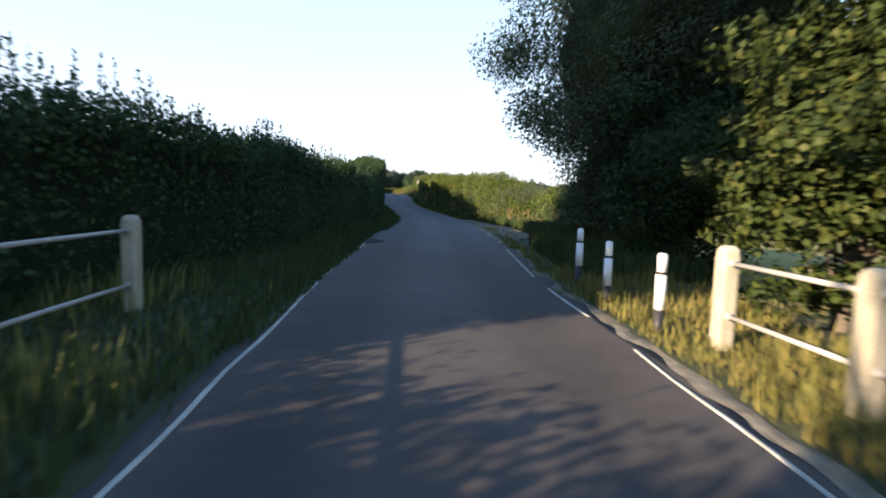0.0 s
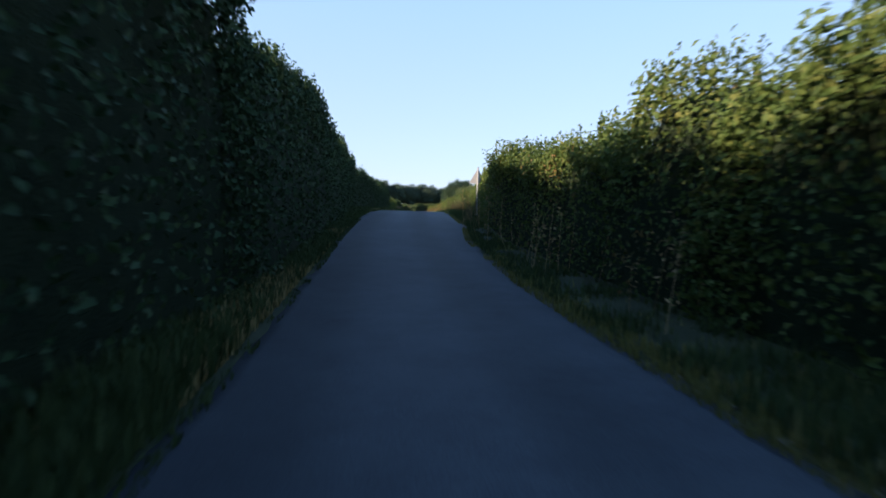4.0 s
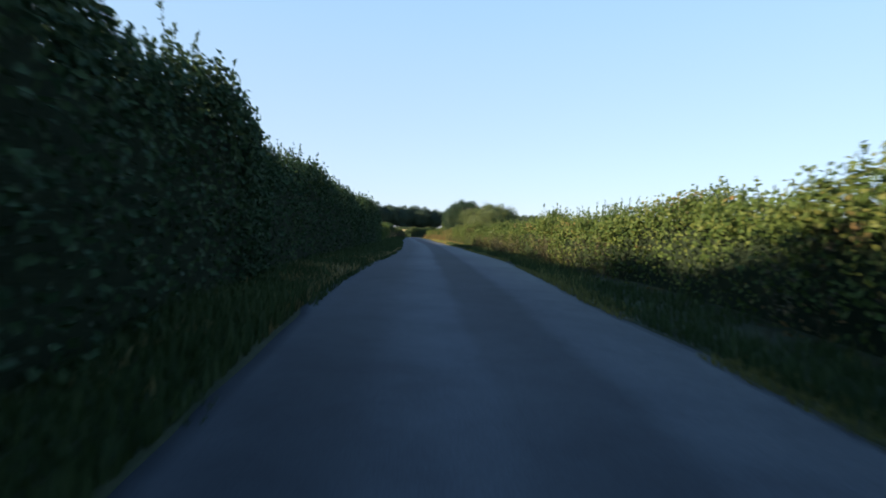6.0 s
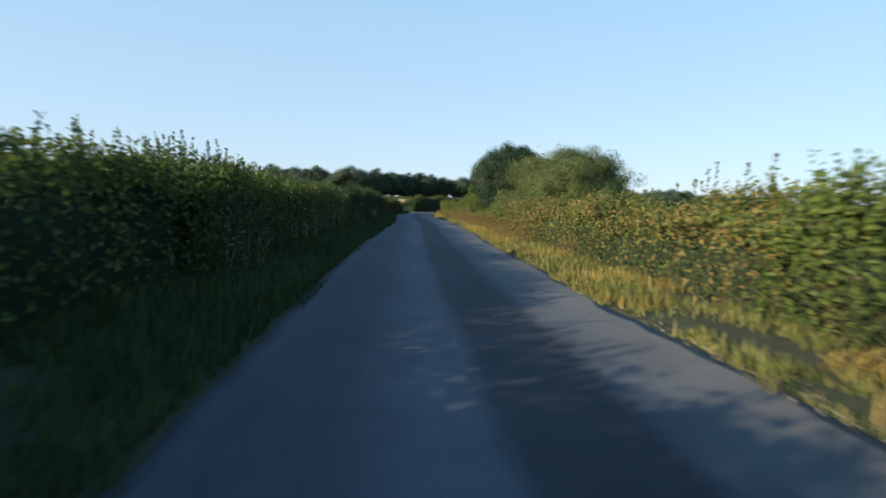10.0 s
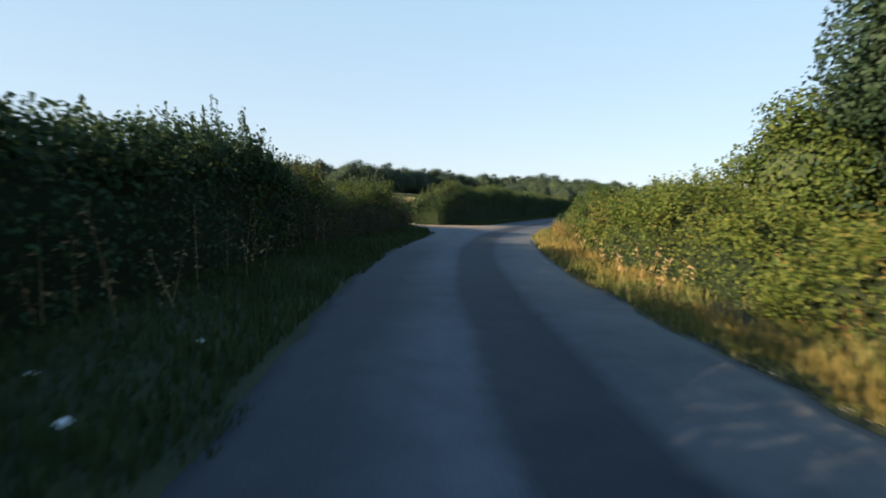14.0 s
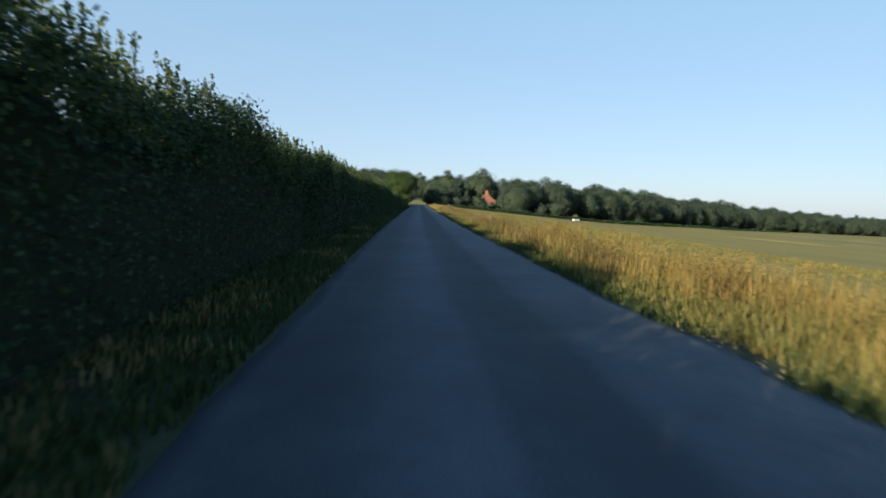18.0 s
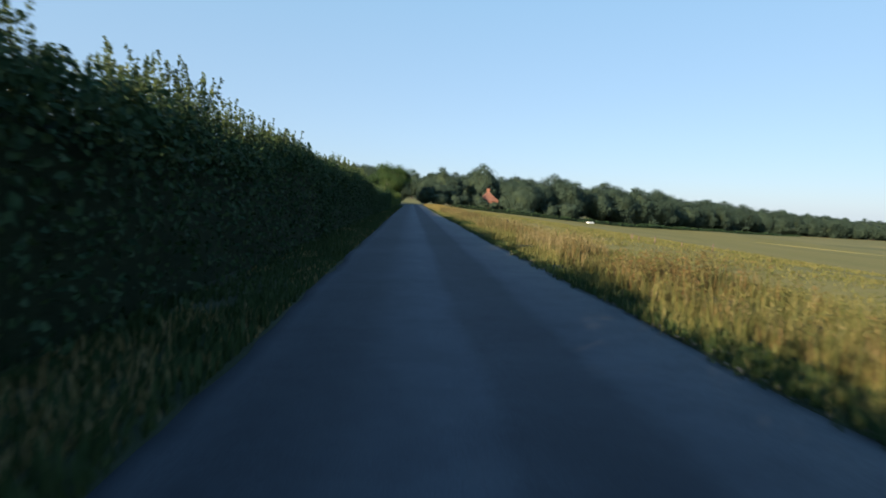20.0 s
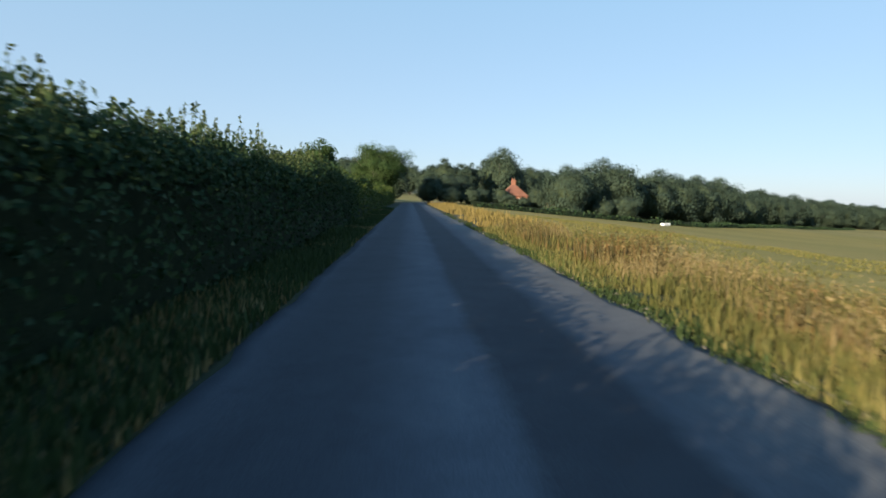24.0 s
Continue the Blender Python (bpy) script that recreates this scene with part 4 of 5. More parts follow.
hedge("bank of rust-brown seeding weeds and brambles", 146.5, 177.9, 1, R_FACE, R_HEIGHT, 1.5, HAZEL, 0.06, 330, 6, 208, row, 22.0, turning=RUSTY, amount=0.42, bulge=1.5, name="weed_bank", category="weeds", stalk_mat=RUSTY)
hedge("green bramble bank with a few rusty leaves", 176.5, 191.9, 1, R_FACE, R_HEIGHT, 1.8, ASH_LEAF, 0.065, 380, 3, 209, row, 3.0, reach=0.6, turning=BRAMBLE, amount=0.4, bulge=1.9, name="bramble_bank", category="brambles")
hedge("scrubby bramble and dry grass at the field edge", 190.6, 203, 1, R_FACE, R_HEIGHT, 1.3, HAZEL, 0.07, 300, 7, 210, row, 14.0, turning=RUSTY, amount=0.25, bulge=1.7, name="bramble_bank", category="brambles", stalk_mat=RUSTY)
hedge("small bramble clump by the gateway", 207.2, 211.0, 1, ((200, 4.6), (212, 4.8)), ((206, 0.95), (210, 0.8)), 1.5, HAWTHORN, 0.075, 230, 2, 211, name="bramble_bush", category="brambles")


# ---- grasses ----
BARE = ((268.2, 3.4, 1.2, 0.5), (266.6, 4.4, 0.9, 0.45), (250.5, 3.6, 1.0, 0.4))


def grass(name, label, s0, s1, lo, hi, density, low, high, material, seed, wide=0.012, patchy=0.3, seeds=0.0, z=0.0):
    """Blades of grass in a strip, as one mass."""
    rng = np.random.default_rng(seed)
    s = rng.uniform(s0, s1, int((s1 - s0) * density))
    a, b = lo(s), hi(s)
    l = a + (b - a) * rng.random(len(s))
    keep = value_noise(s * 0.5, l * 0.9, seed) + 0.5 * value_noise(s * 1.9, l * 1.9, seed + 1) > -patchy - 0.35 * rng.random(len(s)) + 0.2
    for bs, bl, rs, rl in BARE:
        keep &= ((s - bs) / rs) ** 2 + ((l - bl) / rl) ** 2 > 0.55 + 0.45 * rng.random(len(s))
    s, l = s[keep], l[keep]
    n = len(s)
    base = lay(s, l)
    lt = np.abs(l)
    base[:, 2] = rise(s) + z + np.where(lt > 9, slope(l) + 0.06, 0)
    tall = (low + (high - low) * rng.random(n) ** 1.5) * (0.75 + 0.35 * value_noise(s * 0.4, l * 0.4, seed + 2))
    ang = rng.uniform(0, 2 * np.pi, n)
    lean = rng.uniform(0.05, 0.45, n) * tall
    d = np.stack([np.cos(ang), np.sin(ang), 0 * ang], 1)
    w = np.stack([-np.sin(ang), np.cos(ang), 0 * ang], 1) * (wide * rng.uniform(0.6, 1.4, n))[:, None]
    mid = base + d * (lean * 0.35)[:, None] + np.stack([0 * tall, 0 * tall, tall * 0.6], 1)
    tip = base + d * lean[:, None] + np.stack([0 * tall, 0 * tall, tall], 1)
    v = np.stack([base - w, base + w, mid + w * 0.7, mid - w * 0.7, tip], 1).reshape(-1, 3)
    i = np.arange(n) * 5
    f = np.concatenate([np.stack([i, i + 1, i + 2], 1), np.stack([i, i + 2, i + 3], 1), np.stack([i + 3, i + 2, i + 4], 1)])
    pairs = [(v, f)]
    if seeds:
        pick = np.where((rng.random(n) < seeds) & (tall > low + 0.4 * (high - low)))[0]
        which = np.repeat(pick, 7)
        q = tip[which] + rng.normal(0, 1, (len(which), 3)) * np.array((0.025, 0.025, 0.07))
        pairs.append(leaf_arrays(q, rng.normal(0, 1, (len(which), 3)), 0.06, 0.02, rng))
    return tagged(new(name, mesh_from(name, *join_arrays(pairs), material)), label, "grass", kind="stuff")


grass("verge_grass", "shaded green grass beneath the hedge", -8, 202, lambda s: -table(s, L_FACE) - 0.2, lambda s: np.minimum(left_edge(s) - 0.02, table(s, ((196, -1.2), (197.5, -1.7), (199.2, -2.2), (200.6, -2.75), (202.4, -3.8)))), 1100, 0.08, 0.36, SHADE_GRASS, 301, 0.012, 0.9)
grass("verge_grass", "shade-darkened green grass beneath the hedge", 208.6, 330, lambda s: -table(s, L_FACE) - 0.2, lambda s: left_edge(s) - 0.02, 900, 0.08, 0.3, SHADE_GRASS, 302, 0.013, 0.9)
grass("verge_grass", "dry brown thatch beneath the hedge", 36, 104, lambda s: -table(s, L_FACE) - 0.1, lambda s: left_edge(s) - 0.02, 420, 0.05, 0.22, STRAW_GRASS, 328, 0.011, 0.1)
grass("verge_grass", "dry brown thatch beneath the hedge", 209, 330, lambda s: -table(s, L_FACE) - 0.1, lambda s: left_edge(s) - 0.02, 420, 0.05, 0.22, STRAW_GRASS, 329, 0.011, 0.1)
grass("verge_grass", "tufts of lit green grass by the fence", -3, 7, lambda s: -4.4 + 0 * s, lambda s: -1.75 + 0 * s, 420, 0.15, 0.6, GREEN_GRASS, 303, 0.01, 0.2)
grass("verge_grass", "golden dry grass beneath the fence", -3, 9, lambda s: right_edge(s) + 0.1, lambda s: 4.2 + 0 * s, 380, 0.1, 0.42, OLIVE_GRASS, 304, 0.008, 0.3)
grass("verge_grass", "green grass and weeds beneath the fence", -3, 10, lambda s: right_edge(s) + 0.15, lambda s: 4.4 + 0 * s, 700, 0.1, 0.4, OLIVE_GRASS, 324, 0.01, 0.4)
grass("verge_grass", "short mixed grass along the lane", 7, 16, lambda s: right_edge(s) + 0.02, lambda s: 5.2 + 0 * s, 300, 0.05, 0.25, GREEN_GRASS, 305, 0.009)
grass("verge_grass", "shaded mixed grass along the lane", 33, 116, lambda s: right_edge(s) + 0.02, lambda s: table(s, R_FACE) + 0.1, 900, 0.05, 0.3, SHADE_GRASS, 306, 0.011, 0.4)
grass("verge_grass", "straw tufts among the verge grass", 33, 86, lambda s: right_edge(s) + 0.02, lambda s: table(s, R_FACE) + 0.1, 220, 0.05, 0.28, GREEN_GRASS, 322, 0.009, -0.1)
grass("verge_grass", "dry orange and green grass along the lane", 114, 203, lambda s: right_edge(s) + 0.02, lambda s: table(s, R_FACE) + 0.1, 700, 0.06, 0.3, GOLD_GRASS, 307, 0.009, 0.0)
grass("verge_grass", "green and straw grass along the lane", 116, 205, lambda s: right_edge(s) + 0.02, lambda s: table(s, R_FACE) + 0.1, 700, 0.06, 0.3, GREEN_GRASS, 321, 0.009, 0.3)
grass("verge_grass", "green grass tufts at the asphalt edge", 118, 290, lambda s: right_edge(s) - 0.03, lambda s: right_edge(s) + 0.5, 240, 0.05, 0.22, GREEN_GRASS, 308, 0.009)
grass("tall_grass", "tall golden seeding grass at the field edge", 196.5, 204, lambda s: 3.75 + 0 * s, lambda s: 4.7 + 0 * s, 330, 0.25, 0.75, GOLD_GRASS, 309, 0.007, 0.1, 0.4)
grass("tall_grass", "tall golden seeding grass at the field edge", 206.5, 235, lambda s: 3.9 + 0 * s, lambda s: 6.2 + 0 * s, 800, 0.25, 0.8, GOLD_GRASS, 310, 0.007, 0.3, 0.25)
grass("tall_grass", "golden and green grass along the field", 233, 300, lambda s: right_edge(s) + 0.75, lambda s: 5.6 + 0 * s, 650, 0.12, 0.5, STRAW_GRASS, 311, 0.008, 0.0, 0.2)
grass("tall_grass", "green weeds among dry grass", 214, 300, lambda s: right_edge(s) + 0.5, lambda s: 6.0 + 0 * s, 1000, 0.1, 0.42, OLIVE_GRASS, 312, 0.01, 0.4, 0.1)
grass("field_grass", "short straw grass of the hay field", 206, 320, lambda s: 5.4 + 0 * s, lambda s: 17 + 0 * s, 1000, 0.04, 0.14, OLIVE_GRASS, 313, 0.014, 0.3)
grass("tall_grass", "distant golden grass along the field", 300, 370, lambda s: right_edge(s) + 0.3, lambda s: 7 + 0 * s, 130, 0.2, 0.7, GOLD_GRASS, 314, 0.03, 0.4)
grass("verge_grass", "flattened straw below the side-lane hedge", 207.5, 208.8, lambda s: -16 + 0 * s, lambda s: -4.2 + 0 * s, 700, 0.05, 0.22, GOLD_GRASS, 315, 0.009, 0.2)
grass("tall_grass", "golden grass in the gateway", 199, 206, lambda s: 5.0 + 0 * s, lambda s: 7.5 + 0 * s, 500, 0.3, 0.9, GOLD_GRASS, 316, 0.009, 0.5, 0.3)
grass("tall_grass", "rust-brown dock and thistle stems along the field", 208, 300, lambda s: right_edge(s) + 0.6, lambda s: 5.2 + 0 * s, 420, 0.2, 0.75, RUSTY, 317, 0.012, -0.25, 0.6)
grass("verge_grass", "low green weeds at the lane edge", 206, 300, lambda s: right_edge(s) - 0.04, lambda s: right_edge(s) + 0.6, 420, 0.04, 0.16, SHADE_GRASS, 318, 0.011, 0.3)
grass("verge_weeds", "dark green weeds at the asphalt edge", 263.2, 266.3, lambda s: right_edge(s) + 0.1, lambda s: right_edge(s) + 0.75, 1500, 0.08, 0.3, SHADE_GRASS, 333, 0.012, 0.6)
grass("verge_weeds", "dark green weeds at the asphalt edge", 269.5, 276, lambda s: right_edge(s) + 0.02, lambda s: right_edge(s) + 0.45, 900, 0.06, 0.22, SHADE_GRASS, 334, 0.012, 0.3)
grass("verge_grass", "straw tufts along the field verge", 206.5, 300, lambda s: right_edge(s) + 0.15, lambda s: right_edge(s) + 1.2, 700, 0.06, 0.3, OLIVE_GRASS, 323, 0.009, 0.4)
grass("verge_grass", "tufts of golden grass along the bramble bank", 176, 200, lambda s: right_edge(s) + 0.3, lambda s: table(s, R_FACE) - 0.1, 420, 0.12, 0.4, GOLD_GRASS, 319, 0.008, -0.15)
grass("verge_weeds", "dark green weeds spilling out of the scrub", 9, 34, lambda s: np.maximum(right_edge(s) + 0.45, table(s, ((9, 2.8), (16, 3.3), (18.5, 4.1), (21, 4.3), (28, 4.15), (32, 3.7), (34, 3.2)))), lambda s: table(s, R_FACE) + 0.2, 1200, 0.15, 0.75, SHADE_GRASS, 320, 0.018, 0.7)

grass("edge_tufts", "low tufts creeping over the asphalt edge", -4, 205, lambda s: right_edge(s) - 0.16, lambda s: right_edge(s) + 0.3, 380, 0.03, 0.15, OLIVE_GRASS, 325, 0.008, -0.05)
grass("edge_tufts", "low tufts creeping over the asphalt edge", 207, 320, lambda s: right_edge(s) - 0.16, lambda s: right_edge(s) + 0.3, 300, 0.03, 0.15, SHADE_GRASS, 326, 0.009, -0.05)
grass("edge_tufts", "low tufts creeping over the shaded asphalt edge", -4, 199, lambda s: left_edge(s) - 0.3, lambda s: left_edge(s) + 0.14, 260, 0.03, 0.13, SHADE_GRASS, 327, 0.009, -0.05)


def loose_stones(s0, s1, near, far, count, seed, material=GRAVEL, label="loose pale stones on the gravel lay-by", size=1.0):
    """Small angular stones lying about, as one mass."""
    rng = np.random.default_rng(seed)
    s = rng.uniform(s0, s1, count)
    l = near(s) + (far(s) - near(s)) * rng.random(count)
    r = size * (0.008 + 0.03 * rng.random(count) ** 3)
    c = lay(s, l, 0.02 + 0.3 * r)
    corner = np.array(((1, 0, 0), (0, 1, 0), (-1, 0, 0), (0, -1, 0), (0, 0, 0.7), (0, 0, -0.7)))
    v = c[:, None] + r[:, None, None] * (corner[None] * rng.uniform(0.6, 1.3, (count, 6, 1)) + rng.normal(0, 0.15, (count, 6, 3)))
    tri = np.array(((0, 1, 4), (1, 2, 4), (2, 3, 4), (3, 0, 4), (1, 0, 5), (2, 1, 5), (3, 2, 5), (0, 3, 5)))
    f = (np.arange(count) * 6)[:, None, None] + tri[None]
    tagged(new("loose_stones", mesh_from("loose_stones", v.reshape(-1, 3), f.reshape(-1, 3), material)), label, "gravel", kind="stuff")


for _k, (_a, _b, _n) in enumerate(((33, 90, 1800), (90, 150, 2400), (150, 203, 2600), (207, 300, 3200))):
    loose_stones(_a, _b, lambda s: right_edge(s) - 0.12, lambda s: right_edge(s) + 0.16, _n, 340 + _k, GRIT, "pale grit and small stones along the asphalt edge", 0.7)
loose_stones(203.5, 205.9, lambda s: 3.2 + 0 * s, lambda s: 4.6 + 0 * s, 260, 332, CHALK, "loose white chalk lumps in the gateway", 1.5)
loose_stones(17.5, 32, lambda s: 2.65 + 0 * s, lambda s: table(s, ((17, 3.0), (20.3, 4.1), (23, 4.4), (26.5, 3.8), (32, 2.95))), 4000, 331)

# ---- trees ----
def tube_arrays(path, radii, sides=7):
    path, radii = np.asarray(path, float), np.asarray(radii, float)
    n = len(path)
    d = unit(np.gradient(path, axis=0))
    a = unit(np.cross(d, np.array((0.2, 0.9, 0.33))))
    b = np.cross(d, a)
    k = np.arange(sides) * 2 * np.pi / sides
    v = path[:, None] + radii[:, None, None] * (np.cos(k)[None, :, None] * a[:, None] + np.sin(k)[None, :, None] * b[:, None])
    i = (np.arange(n - 1)[:, None] * sides + np.arange(sides)[None]).ravel()
    j = (np.arange(n - 1)[:, None] * sides + (np.arange(sides)[None] + 1) % sides).ravel()
    q = np.stack([i, j, j + sides, i + sides], 1)
    return v.reshape(-1, 3), np.concatenate([q[:, [0, 1, 2]], q[:, [0, 2, 3]]])


def bent(a, b, rng, wave, n=7):
    t = np.linspace(0, 1, n)[:, None]
    return a + (b - a) * t + np.cumsum(rng.normal(0, wave / n, (n, 3)), 0) * np.sin(t * np.pi * 0.5)


def tree(name, label, height, radius, crown_low, leaf, leaf_size, leaves, clumps, seed, place=None, slim=0.6, bark=None, core=0.62, trunk_r=None, stretch=(1, 1), lean=(0, 0), tag="tree", group="", toss=0.65):
    """A tapered trunk, limbs reaching into the crown, and a crown of leaf clumps with gaps. Built at its foot."""
    rng = np.random.default_rng(seed)
    root = thing(name, place or (0, 0, 0), label, tag, group)
    mid = np.array((lean[0], lean[1], (height + crown_low) / 2))
    half = (height - crown_low) / 2
    tr = trunk_r or height * 0.022
    top = np.array((lean[0] * 0.6, lean[1] * 0.6, crown_low + half * 0.9))
    trunk = bent(np.array((0, 0, -0.2)), top, rng, 0.5)
    add_part("trunk", mesh_from("trunk", *tube_arrays(trunk, np.linspace(tr * 1.25, tr * 0.45, len(trunk)), 8), bark or BARK, True), root)
    # clump centres near the outside of the crown
    d = unit(rng.normal(0, 1, (clumps, 3)))
    rr = rng.uniform(0.35 if core > 0.5 else 0.1, 1.0, clumps) ** (0.35 if core > 0.5 else 0.5)
    rr *= 0.82 + 0.3 * value_noise(d[:, 0] * 2.2 + 7, d[:, 1] * 2.2 + d[:, 2] * 2.9, seed)
    c = mid + d * rr[:, None] * np.array((radius * stretch[0], radius * stretch[1], half))
    c[:, 2] = np.maximum(c[:, 2], crown_low * 0.75 + 0.15)
    limbs = []
    for k in range(min(clumps, 26)):
        t = rng.uniform(0.25, 0.95)
        a = trunk[int(t * (len(trunk) - 1))]
        limbs.append(tube_arrays(bent(a, c[k], rng, 0.5, 6), np.linspace(tr * 0.35, tr * 0.06, 6), 5))
    add_part("branchwork", mesh_from("branchwork", *join_arrays(limbs), bark or BARK, True), root)
    per = leaves // clumps
    which = np.repeat(np.arange(clumps), per)
    cr = radius * (rng.uniform(0.13, 0.25, clumps) if clumps >= 150 else rng.uniform(0.2, 0.36, clumps))
    off = unit(rng.normal(0, 1, (len(which), 3))) * (rng.random(len(which)) ** 0.45)[:, None]
    q = c[which] + off * cr[which][:, None] * np.array((1, 1, 0.75))
    q[:, 2] = np.maximum(q[:, 2], 0.05)
    if core:
        m = len(q) // 4
        n3 = unit(rng.normal(0, 1, (m, 3)))
        k = core * rng.uniform(0.98, 1.3, m)
        q2 = mid + n3 * k[:, None] * np.array((radius * stretch[0], radius * stretch[1], half))
        q, off = np.concatenate([q[m:], q2]), np.concatenate([off[m:], n3])
    v, f = leaf_arrays(q, off + 0.4 * unit(q - mid), leaf_size, leaf_size * slim, rng, 0.35, toss)
    crown = add_part("crown", mesh_from("crown", v, f, leaf), root)
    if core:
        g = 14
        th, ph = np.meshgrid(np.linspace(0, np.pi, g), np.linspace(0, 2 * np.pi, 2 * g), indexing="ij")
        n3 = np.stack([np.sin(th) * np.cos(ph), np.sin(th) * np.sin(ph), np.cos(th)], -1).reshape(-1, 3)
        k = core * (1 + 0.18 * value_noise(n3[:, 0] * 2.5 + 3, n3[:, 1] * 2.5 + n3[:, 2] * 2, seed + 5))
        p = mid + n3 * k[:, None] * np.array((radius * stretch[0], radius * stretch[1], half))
        add_part("inner_crown", mesh_from("inner_crown", p, grid_faces(g, 2 * g), CROWN_CORE, True), root, "solid dark filling standing for shade inside the crown")
    return root


# trees beside the bridge
tree("sycamore", "broad leafy tree with sunlit low branches", 10.5, 4.2, 0.5, SYCAMORE_LEAF, 0.12, 110000, 230, 401, spot(6.6, 8.6, -0.05), 0.85, core=0.48)
tree("willow", "tall grey-leaved willow leaning over the lane", 10.2, 5.0, 0.4, SILVER_LEAF, 0.12, 130000, 260, 402, spot(13.2, 6.5, -0.05), 0.42, core=0.48, lean=(-0.4, 0.0))
tree("willow_bush", "grey-leaved willow bush beneath the big willow", 3.7, 1.9, 0.1, SILVER_LEAF, 0.11, 26000, 80, 419, spot(17.2, 6.1, -0.05), 0.42, core=0.5, tag="bush")
tree("elder_bush", "dense dark elder bush behind marker posts", 4.4, 2.3, 0.1, HAWTHORN, 0.11, 22000, 80, 403, spot(11.2, 5.9, -0.05), 0.6, core=0.58, tag="bush")
tree("sycamore_bush", "leafy sunlit sycamore bush behind the fence", 4.3, 2.0, 0.1, SYCAMORE_LEAF, 0.105, 19000, 170, 404, spot(5.9, 5.0, -0.05), 0.85, core=0.42, tag="bush")
tree("oak", "rounded dark oak with dense crown", 9.3, 5.6, 0.6, OAK_LEAF, 0.16, 90000, 260, 405, spot(183.0, 12.2, -0.25), 0.65, core=0.66)
tree("sallow", "broad pale sallow bush", 8.4, 4.6, 0.2, WILLOW_LEAF, 0.13, 110000, 380, 406, spot(172.5, 16.6, -0.4), 0.55, core=0.66, stretch=(1.45, 1.15), tag="bush")
tree("sallow", "low pale sallow bush", 3.6, 2.6, 0.1, WILLOW_LEAF, 0.13, 26000, 90, 407, spot(175.5, 11.8, -0.2), 0.5, core=0.6, tag="bush")
tree("sallow", "low pale sallow scrub behind the weeds", 2.7, 2.6, 0.05, WILLOW_LEAF, 0.11, 24000, 90, 425, spot(165.0, 11.0, -0.25), 0.5, core=0.6, stretch=(1.3, 1.2), tag="bush")
tree("sallow", "low pale sallow scrub behind the weeds", 2.3, 2.4, 0.05, WILLOW_LEAF, 0.11, 20000, 80, 426, spot(159.5, 12.5, -0.35), 0.5, core=0.6, stretch=(1.2, 1.3), tag="bush")
tree("hawthorn_bush", "dark rounded hawthorn bush", 5.2, 3.0, 0.1, HAWTHORN, 0.13, 20000, 80, 408, spot(168.3, 19.0, -0.55), 0.6, core=0.6, tag="bush")


def bare_tree(place, seed, rise, top):
    """Dead branches standing between the bushes."""
    rng = np.random.default_rng(seed)
    root = thing("dead_tree", place, "bare dead branches between oak and sallow", "tree")
    trunk = bent(np.array((0, 0, -0.2)), np.array((0.3, 0.2, rise)), rng, 0.6)
    add_part("trunk", mesh_from("trunk", *tube_arrays(trunk, np.linspace(0.09, 0.03, 7), 6), DEADWOOD, True), root)
    prs = []
    for k in range(16):
        a = trunk[rng.integers(2, 7)]
        ang = rng.uniform(0, 6.28)
        b = a + np.array((math.cos(ang), math.sin(ang), rng.uniform(0.5, 1.6))) * rng.uniform(1.0, 2.0)
        b[2] = min(b[2], top)
        limb = bent(a, b, rng, 0.5, 6)
        prs.append(tube_arrays(limb, np.linspace(0.035, 0.01, 6), 4))
        for _ in range(3):
            c = limb[rng.integers(2, 6)]
            e = c + rng.normal(0, 1, 3) * np.array((0.5, 0.5, 0.25)) + np.array((0, 0, 0.3))
            prs.append(tube_arrays(bent(c, e, rng, 0.2, 4), np.linspace(0.014, 0.005, 4), 3))
    add_part("branches", mesh_from("branches", *join_arrays(prs), DEADWOOD), root)
    return root


def feathery_bush(place, seed, high, wide):
    """Thin grey leafy wands fanning up out of a hedge."""
    rng = np.random.default_rng(seed)
    root = thing("sallow_bush", place, "feathery grey-leaved wands rising from the hedge", "bush")
    m = 130
    a = rng.uniform(0, 6.283, m)
    r = wide * np.sqrt(rng.random(m))
    foot = np.stack([0.45 * r * np.cos(a), 0.45 * r * np.sin(a), 0 * a], 1)
    tip = np.stack([r * np.cos(a), r * np.sin(a), high * rng.uniform(0.68, 1.0, m) * (1 - 0.12 * (r / wide) ** 2)], 1)
    add_part("top_growth", mesh_from("top_growth", *stem_arrays(foot, tip, 0.008), BARK), root, "thin grey wands")
    which = np.repeat(np.arange(m), 70)
    t = 0.25 + 0.75 * rng.random(len(which))
    q = foot[which] + (tip - foot)[which] * t[:, None] + rng.normal(0, 0.035, (len(which), 3))
    add_part("leaves", mesh_from("leaves", *leaf_arrays(q, rng.normal(0, 1, (len(which), 3)), 0.075, 0.03, rng, 0.3), SILVER_LEAF), root)


feathery_bush(spot(29.3, 5.6, -0.05), 451, 2.45, 1.5)

# unseen trees added left of the lane before the bridge to shade the far side
tree("ash_tree", "tall ash tree with a high crown, added out of view", 17.5, 5.4, 9.6, OAK_LEAF, 0.3, 14000, 110, 418, spot(-7.5, -14.0, 0.2), 0.6, core=0.7, trunk_r=0.3)
tree("ash_tree", "tall ash tree added out of view behind the roadside hedge", 15.0, 4.6, 2.0, OAK_LEAF, 0.26, 18000, 120, 413, spot(0.8, -13.5, 0.2), 0.6, core=0.7)
